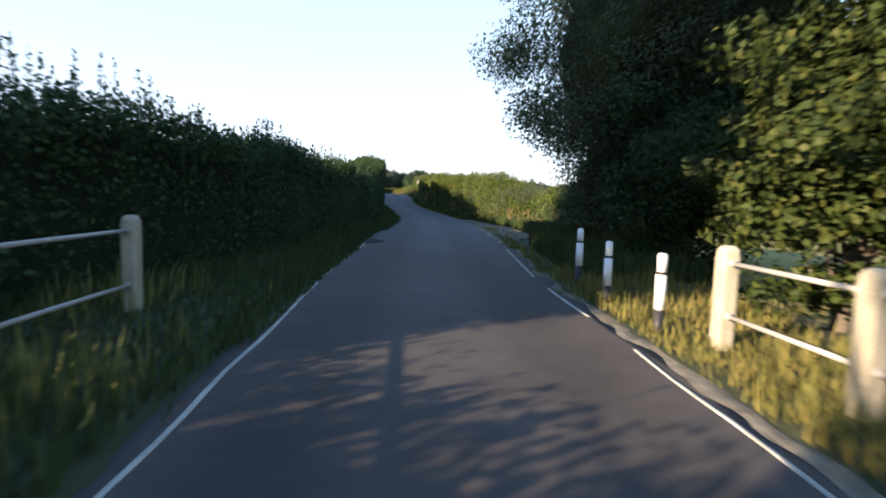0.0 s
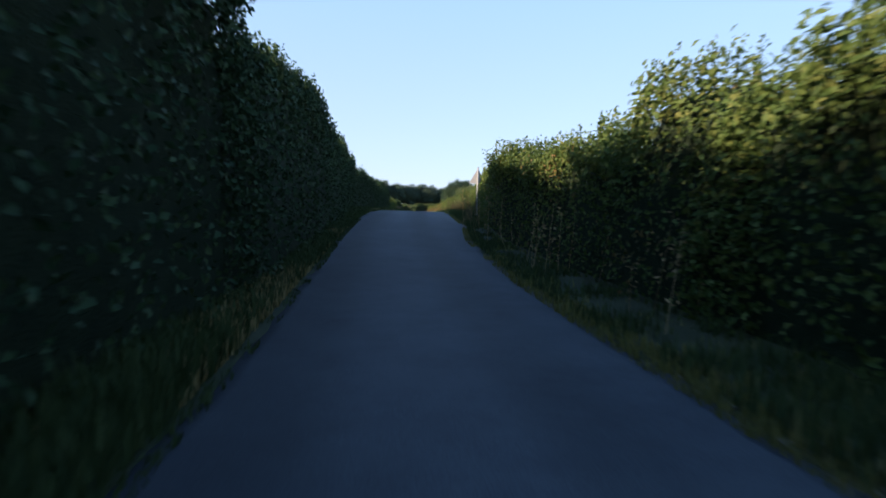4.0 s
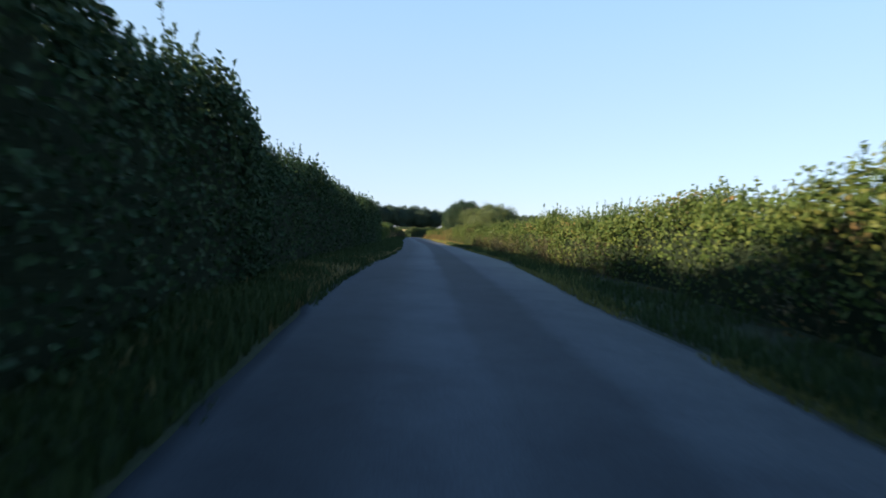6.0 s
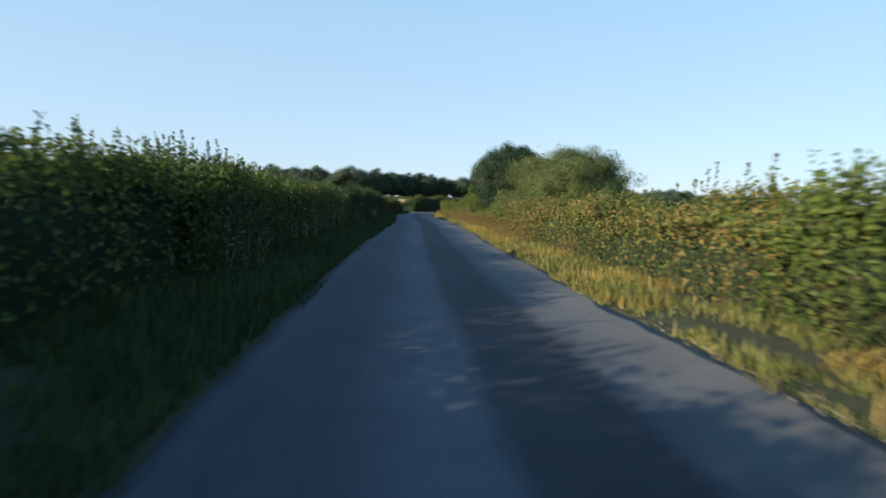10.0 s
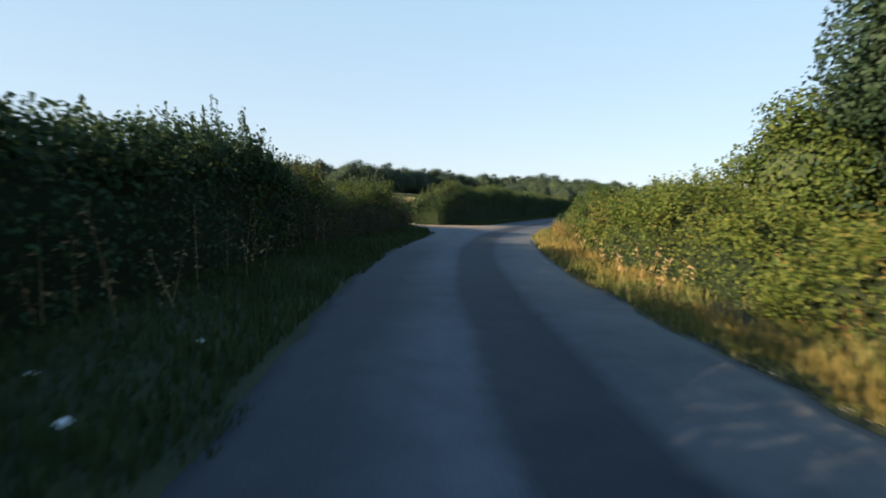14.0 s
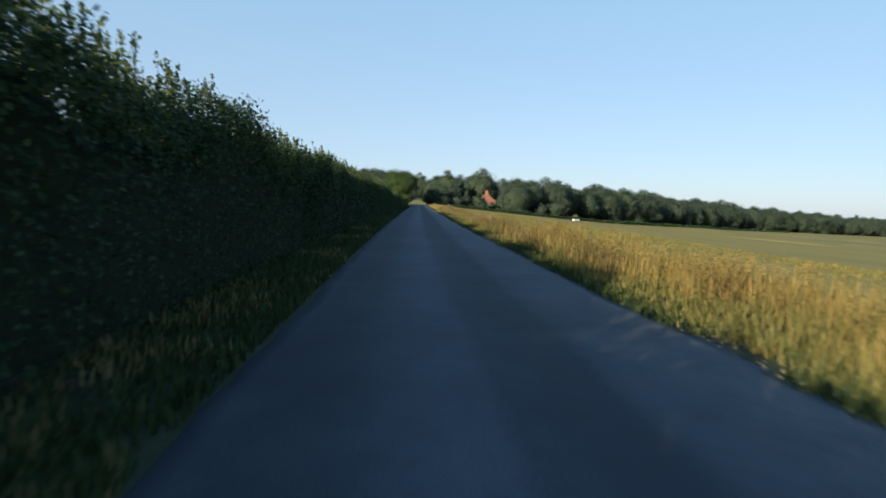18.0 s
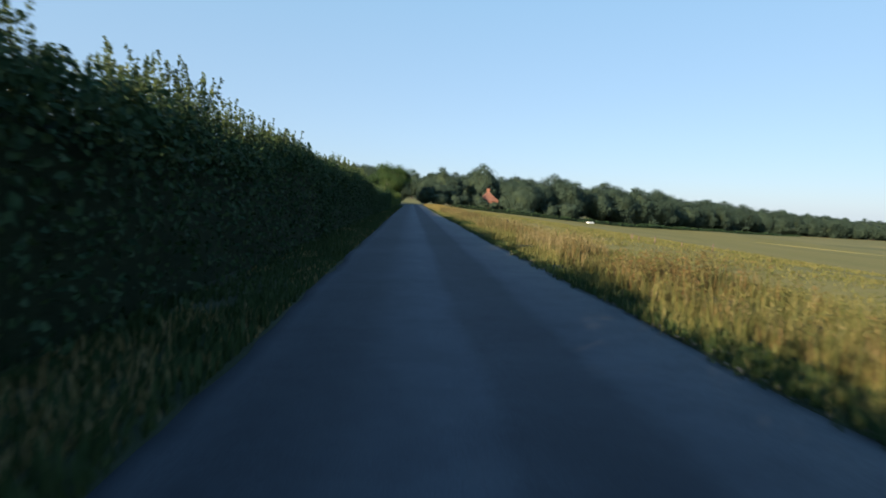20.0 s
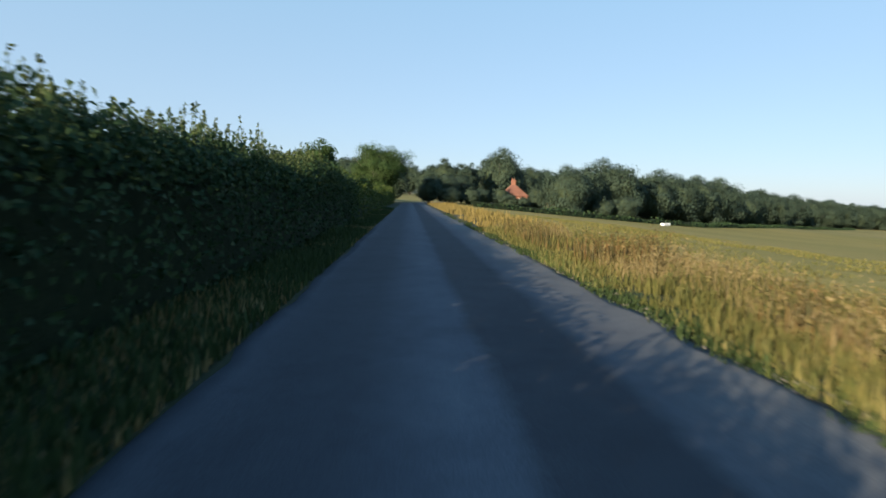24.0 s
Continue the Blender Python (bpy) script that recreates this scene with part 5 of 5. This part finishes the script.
tree("ash_tree", "tall ash tree added out of view behind the roadside hedge", 14.0, 4.2, 2.0, OAK_LEAF, 0.26, 18000, 120, 414, spot(7.2, -15.0, 0.2), 0.6, core=0.7)

# out of view: placed to keep sun off the marker posts
tree("shade_hawthorn", "dark hawthorn tree added out of view in the roadside hedge", 6.2, 2.1, 0.4, HAWTHORN, 0.12, 26000, 110, 427, spot(3.4, -6.3, 0.0), 0.65, core=0.6)

tree("bramble_bush", "green bramble clump around the gateway posts", 1.3, 1.6, 0.02, HAWTHORN, 0.075, 14000, 80, 415, spot(206.5, 5.3, -0.03), 0.65, core=0.6, tag="brambles")
bare_tree(spot(177.2, 15.8, -0.4), 410, 6.6, 8.7)
bare_tree(spot(175.2, 13.2, -0.25), 416, 5.8, 8.4)
tree("hazel_bush", "ivy-green bush beneath the oak", 4.3, 2.7, 0.1, HAZEL, 0.13, 24000, 90, 417, spot(187.0, 9.4, -0.1), 0.65, core=0.58, tag="bush")

# roadside trees further on
tree("ash_tree", "small bright green tree in the hedge", 5.0, 1.5, 1.2, LIME_LEAF, 0.16, 9000, 60, 411, spot(311, -5.6, 0), 0.5, core=0.5)
tree("ash_tree", "bright green roadside tree with a pale trunk", 11.0, 5.6, 0.8, LIME_LEAF, 0.24, 40000, 140, 412, spot(374, -5.6, 0), 0.55, core=0.55, bark=DEADWOOD)

# woods: a few grown shapes, set out in lines
SHAPES = [
    tree("wood_tree", "dark rounded woodland tree", 10, 4.6, 0.6, HAZY_WOOD_LEAF, 0.3, 15000, 90, 421, (0, 0, -60), 0.7, core=0.66, group="trees of the far wood", toss=0.28),
    tree("wood_tree", "dark rounded woodland tree", 10, 3.9, 0.6, HAZY_WOOD_LEAF, 0.3, 13000, 70, 422, (0, 0, -60), 0.7, core=0.64, group="trees of the far wood", toss=0.28),
    tree("wood_tree", "broad domed woodland tree", 10, 5.4, 0.4, HAZY_WOOD_LEAF, 0.3, 16000, 100, 423, (0, 0, -60), 0.7, core=0.66, stretch=(1, 0.9), group="trees of the far wood", toss=0.28),
    tree("wood_tree", "tall narrow woodland tree", 10, 2.7, 0.6, HAZY_WOOD_LEAF, 0.27, 10000, 70, 424, (0, 0, -60), 0.6, core=0.64, group="trees of the far wood", toss=0.28),
]
_first = [True] * len(SHAPES)


def plant(kind, x, y, height, turn, wide=1.0):
    k = height / 10.0
    m = pose(x, y, land(x, y) - 0.09 * height, 0, 0, turn)
    ob = SHAPES[kind]
    if _first[kind]:
        _first[kind] = False
    else:
        ob = copy_thing(ob, m)
    ob.matrix_world = m @ Matrix.Diagonal((k * wide, k * wide, k, 1))
    return ob


def wood(line, step, height, jitter, seed, kinds=(0, 1, 2), rows=1, gap=8.0):
    """Trees along a line of (x, y, height factor), in rows one behind the other."""
    rng = np.random.default_rng(seed)
    for r in range(rows):
        for (xa, ya, ha), (xb, yb, hb) in zip(line[:-1], line[1:]):
            n = max(1, int(math.hypot(xb - xa, yb - ya) / step))
            nx, ny = -(yb - ya), xb - xa
            q = math.hypot(nx, ny)
            for k in range(n):
                t = (k + rng.uniform(0.1, 0.9)) / n
                o = r * gap + rng.uniform(-jitter, jitter)
                plant(int(rng.choice(kinds)), xa + (xb - xa) * t + nx / q * o, ya + (yb - ya) * t + ny / q * o, height * (ha + (hb - ha) * t) * rng.uniform(0.82, 1.15), rng.uniform(0, 360), rng.uniform(1.0, 1.25))


# near the house
for kind, x, y, h, w in ((2, 79.5, 398, 15.6, 0.9), (0, 84, 402, 14.0, 1.0), (3, 68.5, 392, 10.8, 1.0), (3, 66.5, 389, 10.2, 1.0), (1, 63, 384, 8.2, 1.1), (0, 58, 380, 7.6, 1.2), (1, 53, 378, 7.0, 1.2),
                         (0, 65, 378, 4.6, 1.1), (2, 75, 361, 10.6, 1.0), (0, 80, 366, 11.2, 1.0), (2, 94, 371, 14.3, 0.95), (0, 86, 370, 12.6, 0.95), (1, 69.6, 377.5, 5.6, 1.0), (1, 77.5, 375.5, 6.6, 1.0), (0, 72.5, 373.0, 3.4, 1.3), (0, 89.5, 361, 6.2, 1.15), (1, 99, 373, 11.5, 1.0),
                         (1, 60, 372, 4.2, 1.3), (0, 55, 371, 4.0, 1.3), (1, 84, 361, 5.2, 1.2), (0, 66.5, 368, 3.8, 1.2), (1, 49, 392, 9.5, 1.2), (0, 42, 396, 10.5, 1.2), (2, 34, 400, 10.5, 1.2), (1, 25, 404, 11.0, 1.2), (0, 15, 410, 11, 1.2)):
    plant(kind, x, y, h, (x * 37 + y * 11) % 360, w)
wood(((104, 376, 0.85), (160, 400, 0.87), (214, 430, 0.92), (310, 474, 1.0), (430, 500, 1.05), (560, 520, 1.1), (780, 545, 1.15)), 6.0, 15.5, 2.5, 431, rows=2, gap=8.0)
wood(((-330, 470, 0.82), (-230, 540, 0.88), (-72, 575, 1.08), (-30, 640, 1.15), (35, 665, 1.08), (85, 580, 0.95), (150, 520, 0.9), (260, 540, 0.95), (420, 600, 1.0)), 7.0, 22.0, 5.0, 433, rows=1, gap=14.0)
wood(((-420, 250, 0.72), (-340, 360, 0.72), (-330, 470, 0.78)), 13.0, 18.0, 5.0, 435)


def low_hedge(label, line, high, seed):
    """A low field hedge far off, along world places."""
    rng = np.random.default_rng(seed)
    pts = np.array(line, float)
    seg = np.r_[0, np.cumsum(np.hypot(*np.diff(pts, axis=0).T))]
    n = int(seg[-1] * 26)
    t = rng.uniform(0, seg[-1], n)
    x, y = np.interp(t, seg, pts[:, 0]) + rng.normal(0, 0.5, n), np.interp(t, seg, pts[:, 1]) + rng.normal(0, 0.5, n)
    z = slope(lateral(x, y)) + high * (0.8 + 0.35 * value_noise(t * 0.3, 0 * t, seed)) * rng.random(n) ** 0.8
    v, f = leaf_arrays(np.stack([x, y, z], 1), rng.normal(0, 1, (n, 3)) + np.array((0, -0.5, 0.3)), 0.4, 0.28, rng)
    root = thing("field_hedge", (float(pts[0, 0]), float(pts[0, 1]), land(*pts[0])), label, "hedge")
    ob = add_part("leaves", mesh_from("leaves", v, f, HAWTHORN), root)
    ob.matrix_parent_inverse = root.matrix_world.inverted()
    tt = np.arange(0, seg[-1], 2.0)
    cx, cy = np.interp(tt, seg, pts[:, 0]), np.interp(tt, seg, pts[:, 1])
    g = slope(lateral(cx, cy))
    rows = [np.stack([cx + a, cy + b, g + c * high], 1) for a, b, c in ((-0.35, -0.3, -0.1), (-0.25, -0.2, 0.7), (0.25, 0.2, 0.7), (0.35, 0.3, -0.1))]
    ob = add_part("shade_core", mesh_from("shade_core", np.stack(rows, 1).reshape(-1, 3), grid_faces(len(tt), 4), SHADE_TWIGS), root, "solid dark core standing for shade inside the hedge")
    ob.matrix_parent_inverse = root.matrix_world.inverted()


low_hedge("dark low hedge along the far field edge", ((50, 350), (70, 352), (110, 362), (210, 415), (330, 460)), 1.3, 441)
low_hedge("dark low hedge across the slope", ((-36, 300), (-80, 330), (-140, 345)), 1.6, 442)
low_hedge("dark hedge behind the stubble field", ((-20, 430), (-90, 470), (-200, 470)), 2.0, 443)


# ---- things made by people ----
def box(bm, x0, x1, y0, y1, z0, z1, bevel=0.0):
    geo = bmesh.ops.create_cube(bm, size=1.0, matrix=Matrix.LocRotScale(((x0 + x1) / 2, (y0 + y1) / 2, (z0 + z1) / 2), None, (x1 - x0, y1 - y0, z1 - z0)))
    if bevel:
        bmesh.ops.bevel(bm, geom=list({e for v in geo["verts"] for e in v.link_edges}), offset=bevel, segments=2, affect="EDGES")


def rod(bm, a, b, ra, rb, sides=10):
    a, b = Vector(a), Vector(b)
    turn = (b - a).to_track_quat("Z", "Y").to_matrix().to_4x4()
    bmesh.ops.create_cone(bm, cap_ends=True, segments=sides, radius1=ra, radius2=rb, depth=(b - a).length, matrix=Matrix.Translation((a + b) / 2) @ turn)


def concrete_fence(label, spots, tops, rails, wide=0.2):
    """White concrete posts with two steel rails through them."""
    root = thing("railing", spot(*spots[0], -0.05), label, "fence")
    inv = root.matrix_world.inverted()
    for (s, l), top in zip(spots, tops):
        bm = bmesh.new()
        m = Matrix.Translation(spot(s, l)) @ Matrix.Rotation(radians(heading(s)), 4, "Z")
        ring = []
        w = wide / 2
        for z, k in ((-0.25, 1.0), (top - 0.12, 1.0), (top - 0.05, 0.93), (top - 0.015, 0.72), (top, 0.4)):
            ring.append([bm.verts.new(m @ Vector((sx * w * k, sy * w * k, z))) for sx, sy in ((-1, -0.7), (-0.7, -1), (0.7, -1), (1, -0.7), (1, 0.7), (0.7, 1), (-0.7, 1), (-1, 0.7))])
        for a, b in zip(ring[:-1], ring[1:]):
            for k in range(8):
                bm.faces.new((a[k], a[(k + 1) % 8], b[(k + 1) % 8], b[k]))
        bm.faces.new(ring[-1])
        bm.faces.new(ring[0][::-1])
        part("post", bm, POST_WHITE, root).matrix_parent_inverse = inv
    for z in rails:
        for (a, b) in zip(spots[:-1], spots[1:]):
            bm = bmesh.new()
            rod(bm, spot(*a, z), spot(*b, z), 0.022, 0.022)
            part("rail", bm, STEEL, root, "grey steel rail", True).matrix_parent_inverse = inv
        for q in spots:
            bm = bmesh.new()
            p = Vector(spot(*q, z))
            t = Matrix.Rotation(radians(heading(q[0])), 3, "Z") @ Vector((0, 1, 0))
            rod(bm, p - t * (wide / 2 + 0.025), p + t * (wide / 2 + 0.025), 0.036, 0.036)
            part("collar", bm, STEEL, root, "dark steel collar", True).matrix_parent_inverse = inv
    return root


concrete_fence("white concrete posts with two steel rails", [(5.75, -2.9), (3.65, -2.9), (1.55, -2.9), (-0.5, -2.9), (-2.4, -2.9)], [1.06] * 5, (0.9, 0.33), 0.16)
concrete_fence("sunlit cream concrete posts with two steel rails", [(4.8, 2.95), (3.2, 2.95), (1.6, 3.0), (0.0, 3.0), (-1.8, 3.05)], [1.0] * 5, (0.84, 0.35), 0.165)


def marker_post(s, l, top):
    root = thing("marker_post", spot(s, l, 0), "black and white plastic verge marker post", "marker post", "marker posts by the bridge")
    w = 0.05
    for name, z0, z1, mat, k in (("lower_shaft", -0.2, top - 0.58, PLASTIC_BLACK, 1.0), ("white_band", top - 0.58, top - 0.22, PLASTIC_WHITE, 1.04), ("black_band", top - 0.22, top - 0.19, PLASTIC_BLACK, 1.0), ("cap", top - 0.19, top, PLASTIC_WHITE, 0.92)):
        bm = bmesh.new()
        bmesh.ops.create_cone(bm, cap_ends=True, segments=14, radius1=w * k, radius2=w * k, depth=z1 - z0, matrix=Matrix.Translation((0, 0, (z0 + z1) / 2)))
        if name == "cap":
            bmesh.ops.bevel(bm, geom=[e for e in bm.edges if all(v.co.z > z1 - 0.001 for v in e.verts)], offset=0.012, segments=2, affect="EDGES")
        part(name, bm, mat, root, {"white_band": "white reflective band", "cap": "white top band"}.get(name, ""), True)
    return root


for q in ((8.15, 2.62, 0.95), (6.85, 2.6, 0.86), (5.35, 2.6, 0.86)):
    marker_post(*q)


def warning_sign(s, l, top):
    root = thing("road_sign", spot(s, l, 0), "triangular warning sign seen from its grey back", "road sign", turn=heading(s))
    bm = bmesh.new()
    rod(bm, (0, 0, -0.3), (0, 0, top), 0.038, 0.038, 14)
    part("pole", bm, STEEL, root, "galvanised grey steel pole", True)
    bm = bmesh.new()
    rod(bm, (0, 0, top), (0, 0, top + 0.012), 0.042, 0.03, 14)
    part("pole_cap", bm, PLASTIC_BLACK, root)
    bm = bmesh.new()
    pts = []
    for cx, cz, a0 in ((-0.33, top - 0.7, 210), (0.33, top - 0.7, 330), (0, top - 0.12, 90)):
        for k in (-40, 0, 40):
            pts.append((cx + 0.045 * math.cos(radians(a0 + k)), cz + 0.045 * math.sin(radians(a0 + k))))
    front, back = [bm.verts.new((x, 0.062, z)) for x, z in pts], [bm.verts.new((x, 0.055, z)) for x, z in pts]
    bm.faces.new(front)
    bm.faces.new(back[::-1])
    for k in range(9):
        bm.faces.new((front[k], back[k], back[(k + 1) % 9], front[(k + 1) % 9]))
    plate = part("plate", bm, STEEL, root, "bare grey metal back of the plate")
    bm = bmesh.new()
    for z, w in ((top - 0.62, 0.3), (top - 0.3, 0.12)):
        box(bm, -w, w, 0.036, 0.055, z - 0.02, z + 0.02, 0.004)
    part("bracket", bm, STEEL, plate)
    for z in (top - 0.62, top - 0.3):
        bm = bmesh.new()
        rod(bm, (0, 0, z - 0.02), (0, 0, z + 0.02), 0.045, 0.045, 14)
        part("clamp", bm, STEEL, root, "steel clamp band")


warning_sign(66.8, 3.95, 2.38)


def gate_fence():
    """Leaning wooden posts and wire by the gateway."""
    root = thing("field_fence", spot(206.0, 4.35, 0), "leaning grey wooden posts with wire in brambles", "fence")
    inv = root.matrix_world.inverted()
    spots = [((206.0, 4.3), 0.95, (0.0, 0.0), 0.045), ((205.7, 4.45), 0.8, (0.07, 0.05), 0.04), ((205.0, 6.0), 0.75, (0.16, 0.0), 0.05), ((204.2, 8.0), 0.85, (0.05, 0.0), 0.05)]
    heads = []
    for (s, l), top, (dx, dy), r in spots:
        bm = bmesh.new()
        a = spot(s, l, -0.2)
        b = (a[0] + dx, a[1] + dy, top)
        rod(bm, a, b, r * 1.05, r * 0.95, 9)
        part("post", bm, OLD_WOOD, root, "", True).matrix_parent_inverse = inv
        heads.append(b)
    for dz in (0.08, 0.4):
        for a, b in zip(heads[1:-1], heads[2:]):
            bm = bmesh.new()
            rod(bm, (a[0], a[1], a[2] - dz), (b[0], b[1], b[2] - dz), 0.006, 0.006, 5)
            part("wire", bm, WIRE, root, "thin steel wire").matrix_parent_inverse = inv


gate_fence()


def field_stakes():
    root = thing("stake_fence", spot(258, 10.2, -0.1), "short weathered wooden stakes in the field", "fence")
    inv = root.matrix_world.inverted()
    tops = []
    for k, (s, l) in enumerate(((260.2, 10.9), (258.9, 10.4), (257.8, 10.2), (257.4, 10.8), (256.6, 11.6), (256.0, 12.6))):
        x, y, _ = spot(s, l)
        z = land(x, y)
        bm = bmesh.new()
        rod(bm, (x, y, z - 0.2), (x + 0.03 * (k % 3 - 1), y, z + 0.3 + 0.07 * (k % 2)), 0.035, 0.028, 8)
        part("stake", bm, STAKE_WOOD, root, "", True).matrix_parent_inverse = inv
        tops.append((x, y, z + 0.5))


field_stakes()


def litter(s, l, z, seed):
    rng = np.random.default_rng(seed)
    bm = bmesh.new()
    bmesh.ops.create_icosphere(bm, subdivisions=2, radius=0.05)
    for v in bm.verts:
        v.co *= 0.65 + 0.6 * rng.random()
        v.co.z *= 0.6
    me = bpy.data.meshes.new("litter")
    bm.to_mesh(me)
    bm.free()
    me.materials.append(PAPER)
    ob = new("litter", me)
    ob.matrix_world = pose(*spot(s, l, z), 0, 0, 40 * seed)
    tagged(ob, "crumpled white paper litter in verge grass", "litter", "litter on the verge")


for k, q in enumerate(((178.4, -1.9, 0.02), (176.6, -1.95, 0.02), (177.4, -2.7, 0.03))):
    litter(*q, k + 1)


def cottage():
    """Brick cottage with a hipped red tile roof and a central chimney, half hidden by trees."""
    x, y = 74.0, 380.0
    root = thing("cottage", (x, y, land(x, y)), "brick cottage with red hipped tile roof among trees", "house", turn=-12)
    w, d, e, r = 2.5, 2.5, 2.9, 5.3
    bm = bmesh.new()
    box(bm, -w, w, -d, d, -0.3, e)
    part("wall", bm, BRICK, root, "warm red brick wall")
    bm = bmesh.new()
    a = [bm.verts.new(p) for p in ((-w - 0.3, -d - 0.3, e - 0.1), (w + 0.3, -d - 0.3, e - 0.1), (w + 0.3, d + 0.3, e - 0.1), (-w - 0.3, d + 0.3, e - 0.1))]
    b = [bm.verts.new(p) for p in ((-0.55, -0.25, r), (0.55, -0.25, r), (0.55, 0.25, r), (-0.55, 0.25, r))]
    for k in range(4):
        bm.faces.new((a[k], a[(k + 1) % 4], b[(k + 1) % 4], b[k]))
    bm.faces.new(b)
    bm.faces.new(a[::-1])
    roof = part("roof", bm, ROOF_TILE, root, "red clay tile hipped roof")
    for k in range(1, 9):
        t = k / 9
        bm = bmesh.new()
        hx, hy, z = (w + 0.3) * (1 - t) + 0.55 * t, (d + 0.3) * (1 - t) + 0.25 * t, (e - 0.1) * (1 - t) + r * t
        box(bm, -hx - 0.03, hx + 0.03, -hy - 0.03, hy + 0.03, z - 0.03, z + 0.03)
        part("tile_course", bm, ROOF_TILE, roof)
    bm = bmesh.new()
    box(bm, -0.42, 0.42, -0.3, 0.3, r - 0.6, r + 1.15, 0.02)
    box(bm, -0.5, 0.5, -0.38, 0.38, r + 0.85, r + 1.0)
    chimney = part("chimney", bm, BRICK, root, "brick chimney stack")
    for sx in (-0.2, 0.2):
        bm = bmesh.new()
        rod(bm, (sx, 0, r + 1.15), (sx, 0, r + 1.5), 0.11, 0.09, 10)
        part("chimney_pot", bm, ROOF_TILE, chimney)
    for sx in (-1.2, 1.1):
        bm = bmesh.new()
        box(bm, sx - 0.55, sx + 0.55, -d - 0.05, -d + 0.02, 1.0, 2.3)
        win = part("window", bm, PALE_PAINT, root, "white painted window")
        for k in (-0.27, 0.27):
            bm = bmesh.new()
            box(bm, sx + k - 0.22, sx + k + 0.22, -d - 0.062, -d - 0.045, 1.1, 2.2)
            part("pane", bm, GLASS, win)


cottage()


def white_trough(x, y):
    z = land(x, y)
    root = thing("water_trough", (x, y, z), "long white livestock trough at the field edge", "trough", turn=20)
    bm = bmesh.new()
    box(bm, -1.3, 1.3, -0.35, 0.35, 0.1, 0.56, 0.03)
    top = max(bm.faces, key=lambda f: f.calc_center_median().z)
    res = bmesh.ops.inset_region(bm, faces=[top], thickness=0.06)
    bmesh.ops.translate(bm, verts=top.verts[:], vec=(0, 0, -0.3))
    part("tub", bm, PALE_PAINT, root)
    for sx in (-1.0, 1.0):
        bm = bmesh.new()
        box(bm, sx - 0.08, sx + 0.08, -0.28, 0.28, -0.15, 0.11)
        part("foot", bm, POST_WHITE, root)


white_trough(89.5, 350.0)


def hogweed(s, l, high, seed, heads):
    """Ribbed stem with flat white flower plates on spokes."""
    rng = np.random.default_rng(seed)
    root = thing("hogweed", spot(s, l, -0.03), "tall hogweed with flat white flower heads in the hedge", "wild flower")
    prs = [tube_arrays(np.array(((0, 0, 0), (0.02, 0.01, high * 0.5), (0.0, 0.03, high - 0.12))), (0.014, 0.011, 0.007), 6)]
    for k in range(heads):
        a = 2.4 * k + 0.4
        reach = 0.02 if k == 0 else 0.2
        hub = np.array((reach * math.cos(a), reach * math.sin(a), high - 0.1 * k))
        prs.append(tube_arrays(np.array(((0.01, 0.01, high * 0.5 + 0.05 * k), (0.5 * hub[0], 0.5 * hub[1], high - 0.22 - 0.05 * k), hub - np.array((0, 0, 0.07)))), (0.007, 0.006, 0.004), 5))
        n = 22
        ang = np.arange(n) * 2.39996
        rad = 0.07 * np.sqrt((np.arange(n) + 0.5) / n)
        tips = hub + np.stack([rad * np.cos(ang), rad * np.sin(ang), 0.02 - 1.2 * rad ** 2], 1)
        prs.append(stem_arrays(np.repeat((hub - np.array((0, 0, 0.07)))[None], n, 0), tips, 0.002))
        which = np.repeat(np.arange(n), 8)
        q = tips[which] + rng.normal(0, 0.012, (len(which), 3)) * np.array((1, 1, 0.3))
        me = mesh_from("flower_head", *leaf_arrays(q, np.tile(np.array((0.0, 0, 1)), (len(which), 1)), 0.022, 0.018, rng, 1.0), PETAL)
        add_part("flower_head", me, root, "flat white umbel")
    add_part("stem", mesh_from("stem", *join_arrays(prs), HAZEL), root)


for q in ((96.6, 4.5, 1.3, 461, 3),):
    hogweed(*q)


def fallen_stick(s, l, turn, seed):
    rng = np.random.default_rng(seed)
    path = bent(np.array((-0.35, 0, 0.02)), np.array((0.35, 0.04, 0.025)), rng, 0.06, 6)
    root = thing("fallen_branch", spot(s, l, 0.0), "short dark broken branch lying on asphalt", "branch", turn=turn)
    prs = [tube_arrays(path, (0.022, 0.026, 0.024, 0.022, 0.018, 0.01), 6), tube_arrays(np.array((path[3], path[3] + np.array((0.1, 0.09, 0.015)))), (0.01, 0.005), 5)]
    add_part("stem", mesh_from("stem", *join_arrays(prs), BARK, True), root)


fallen_stick(205.2, -4.9, 20, 471)
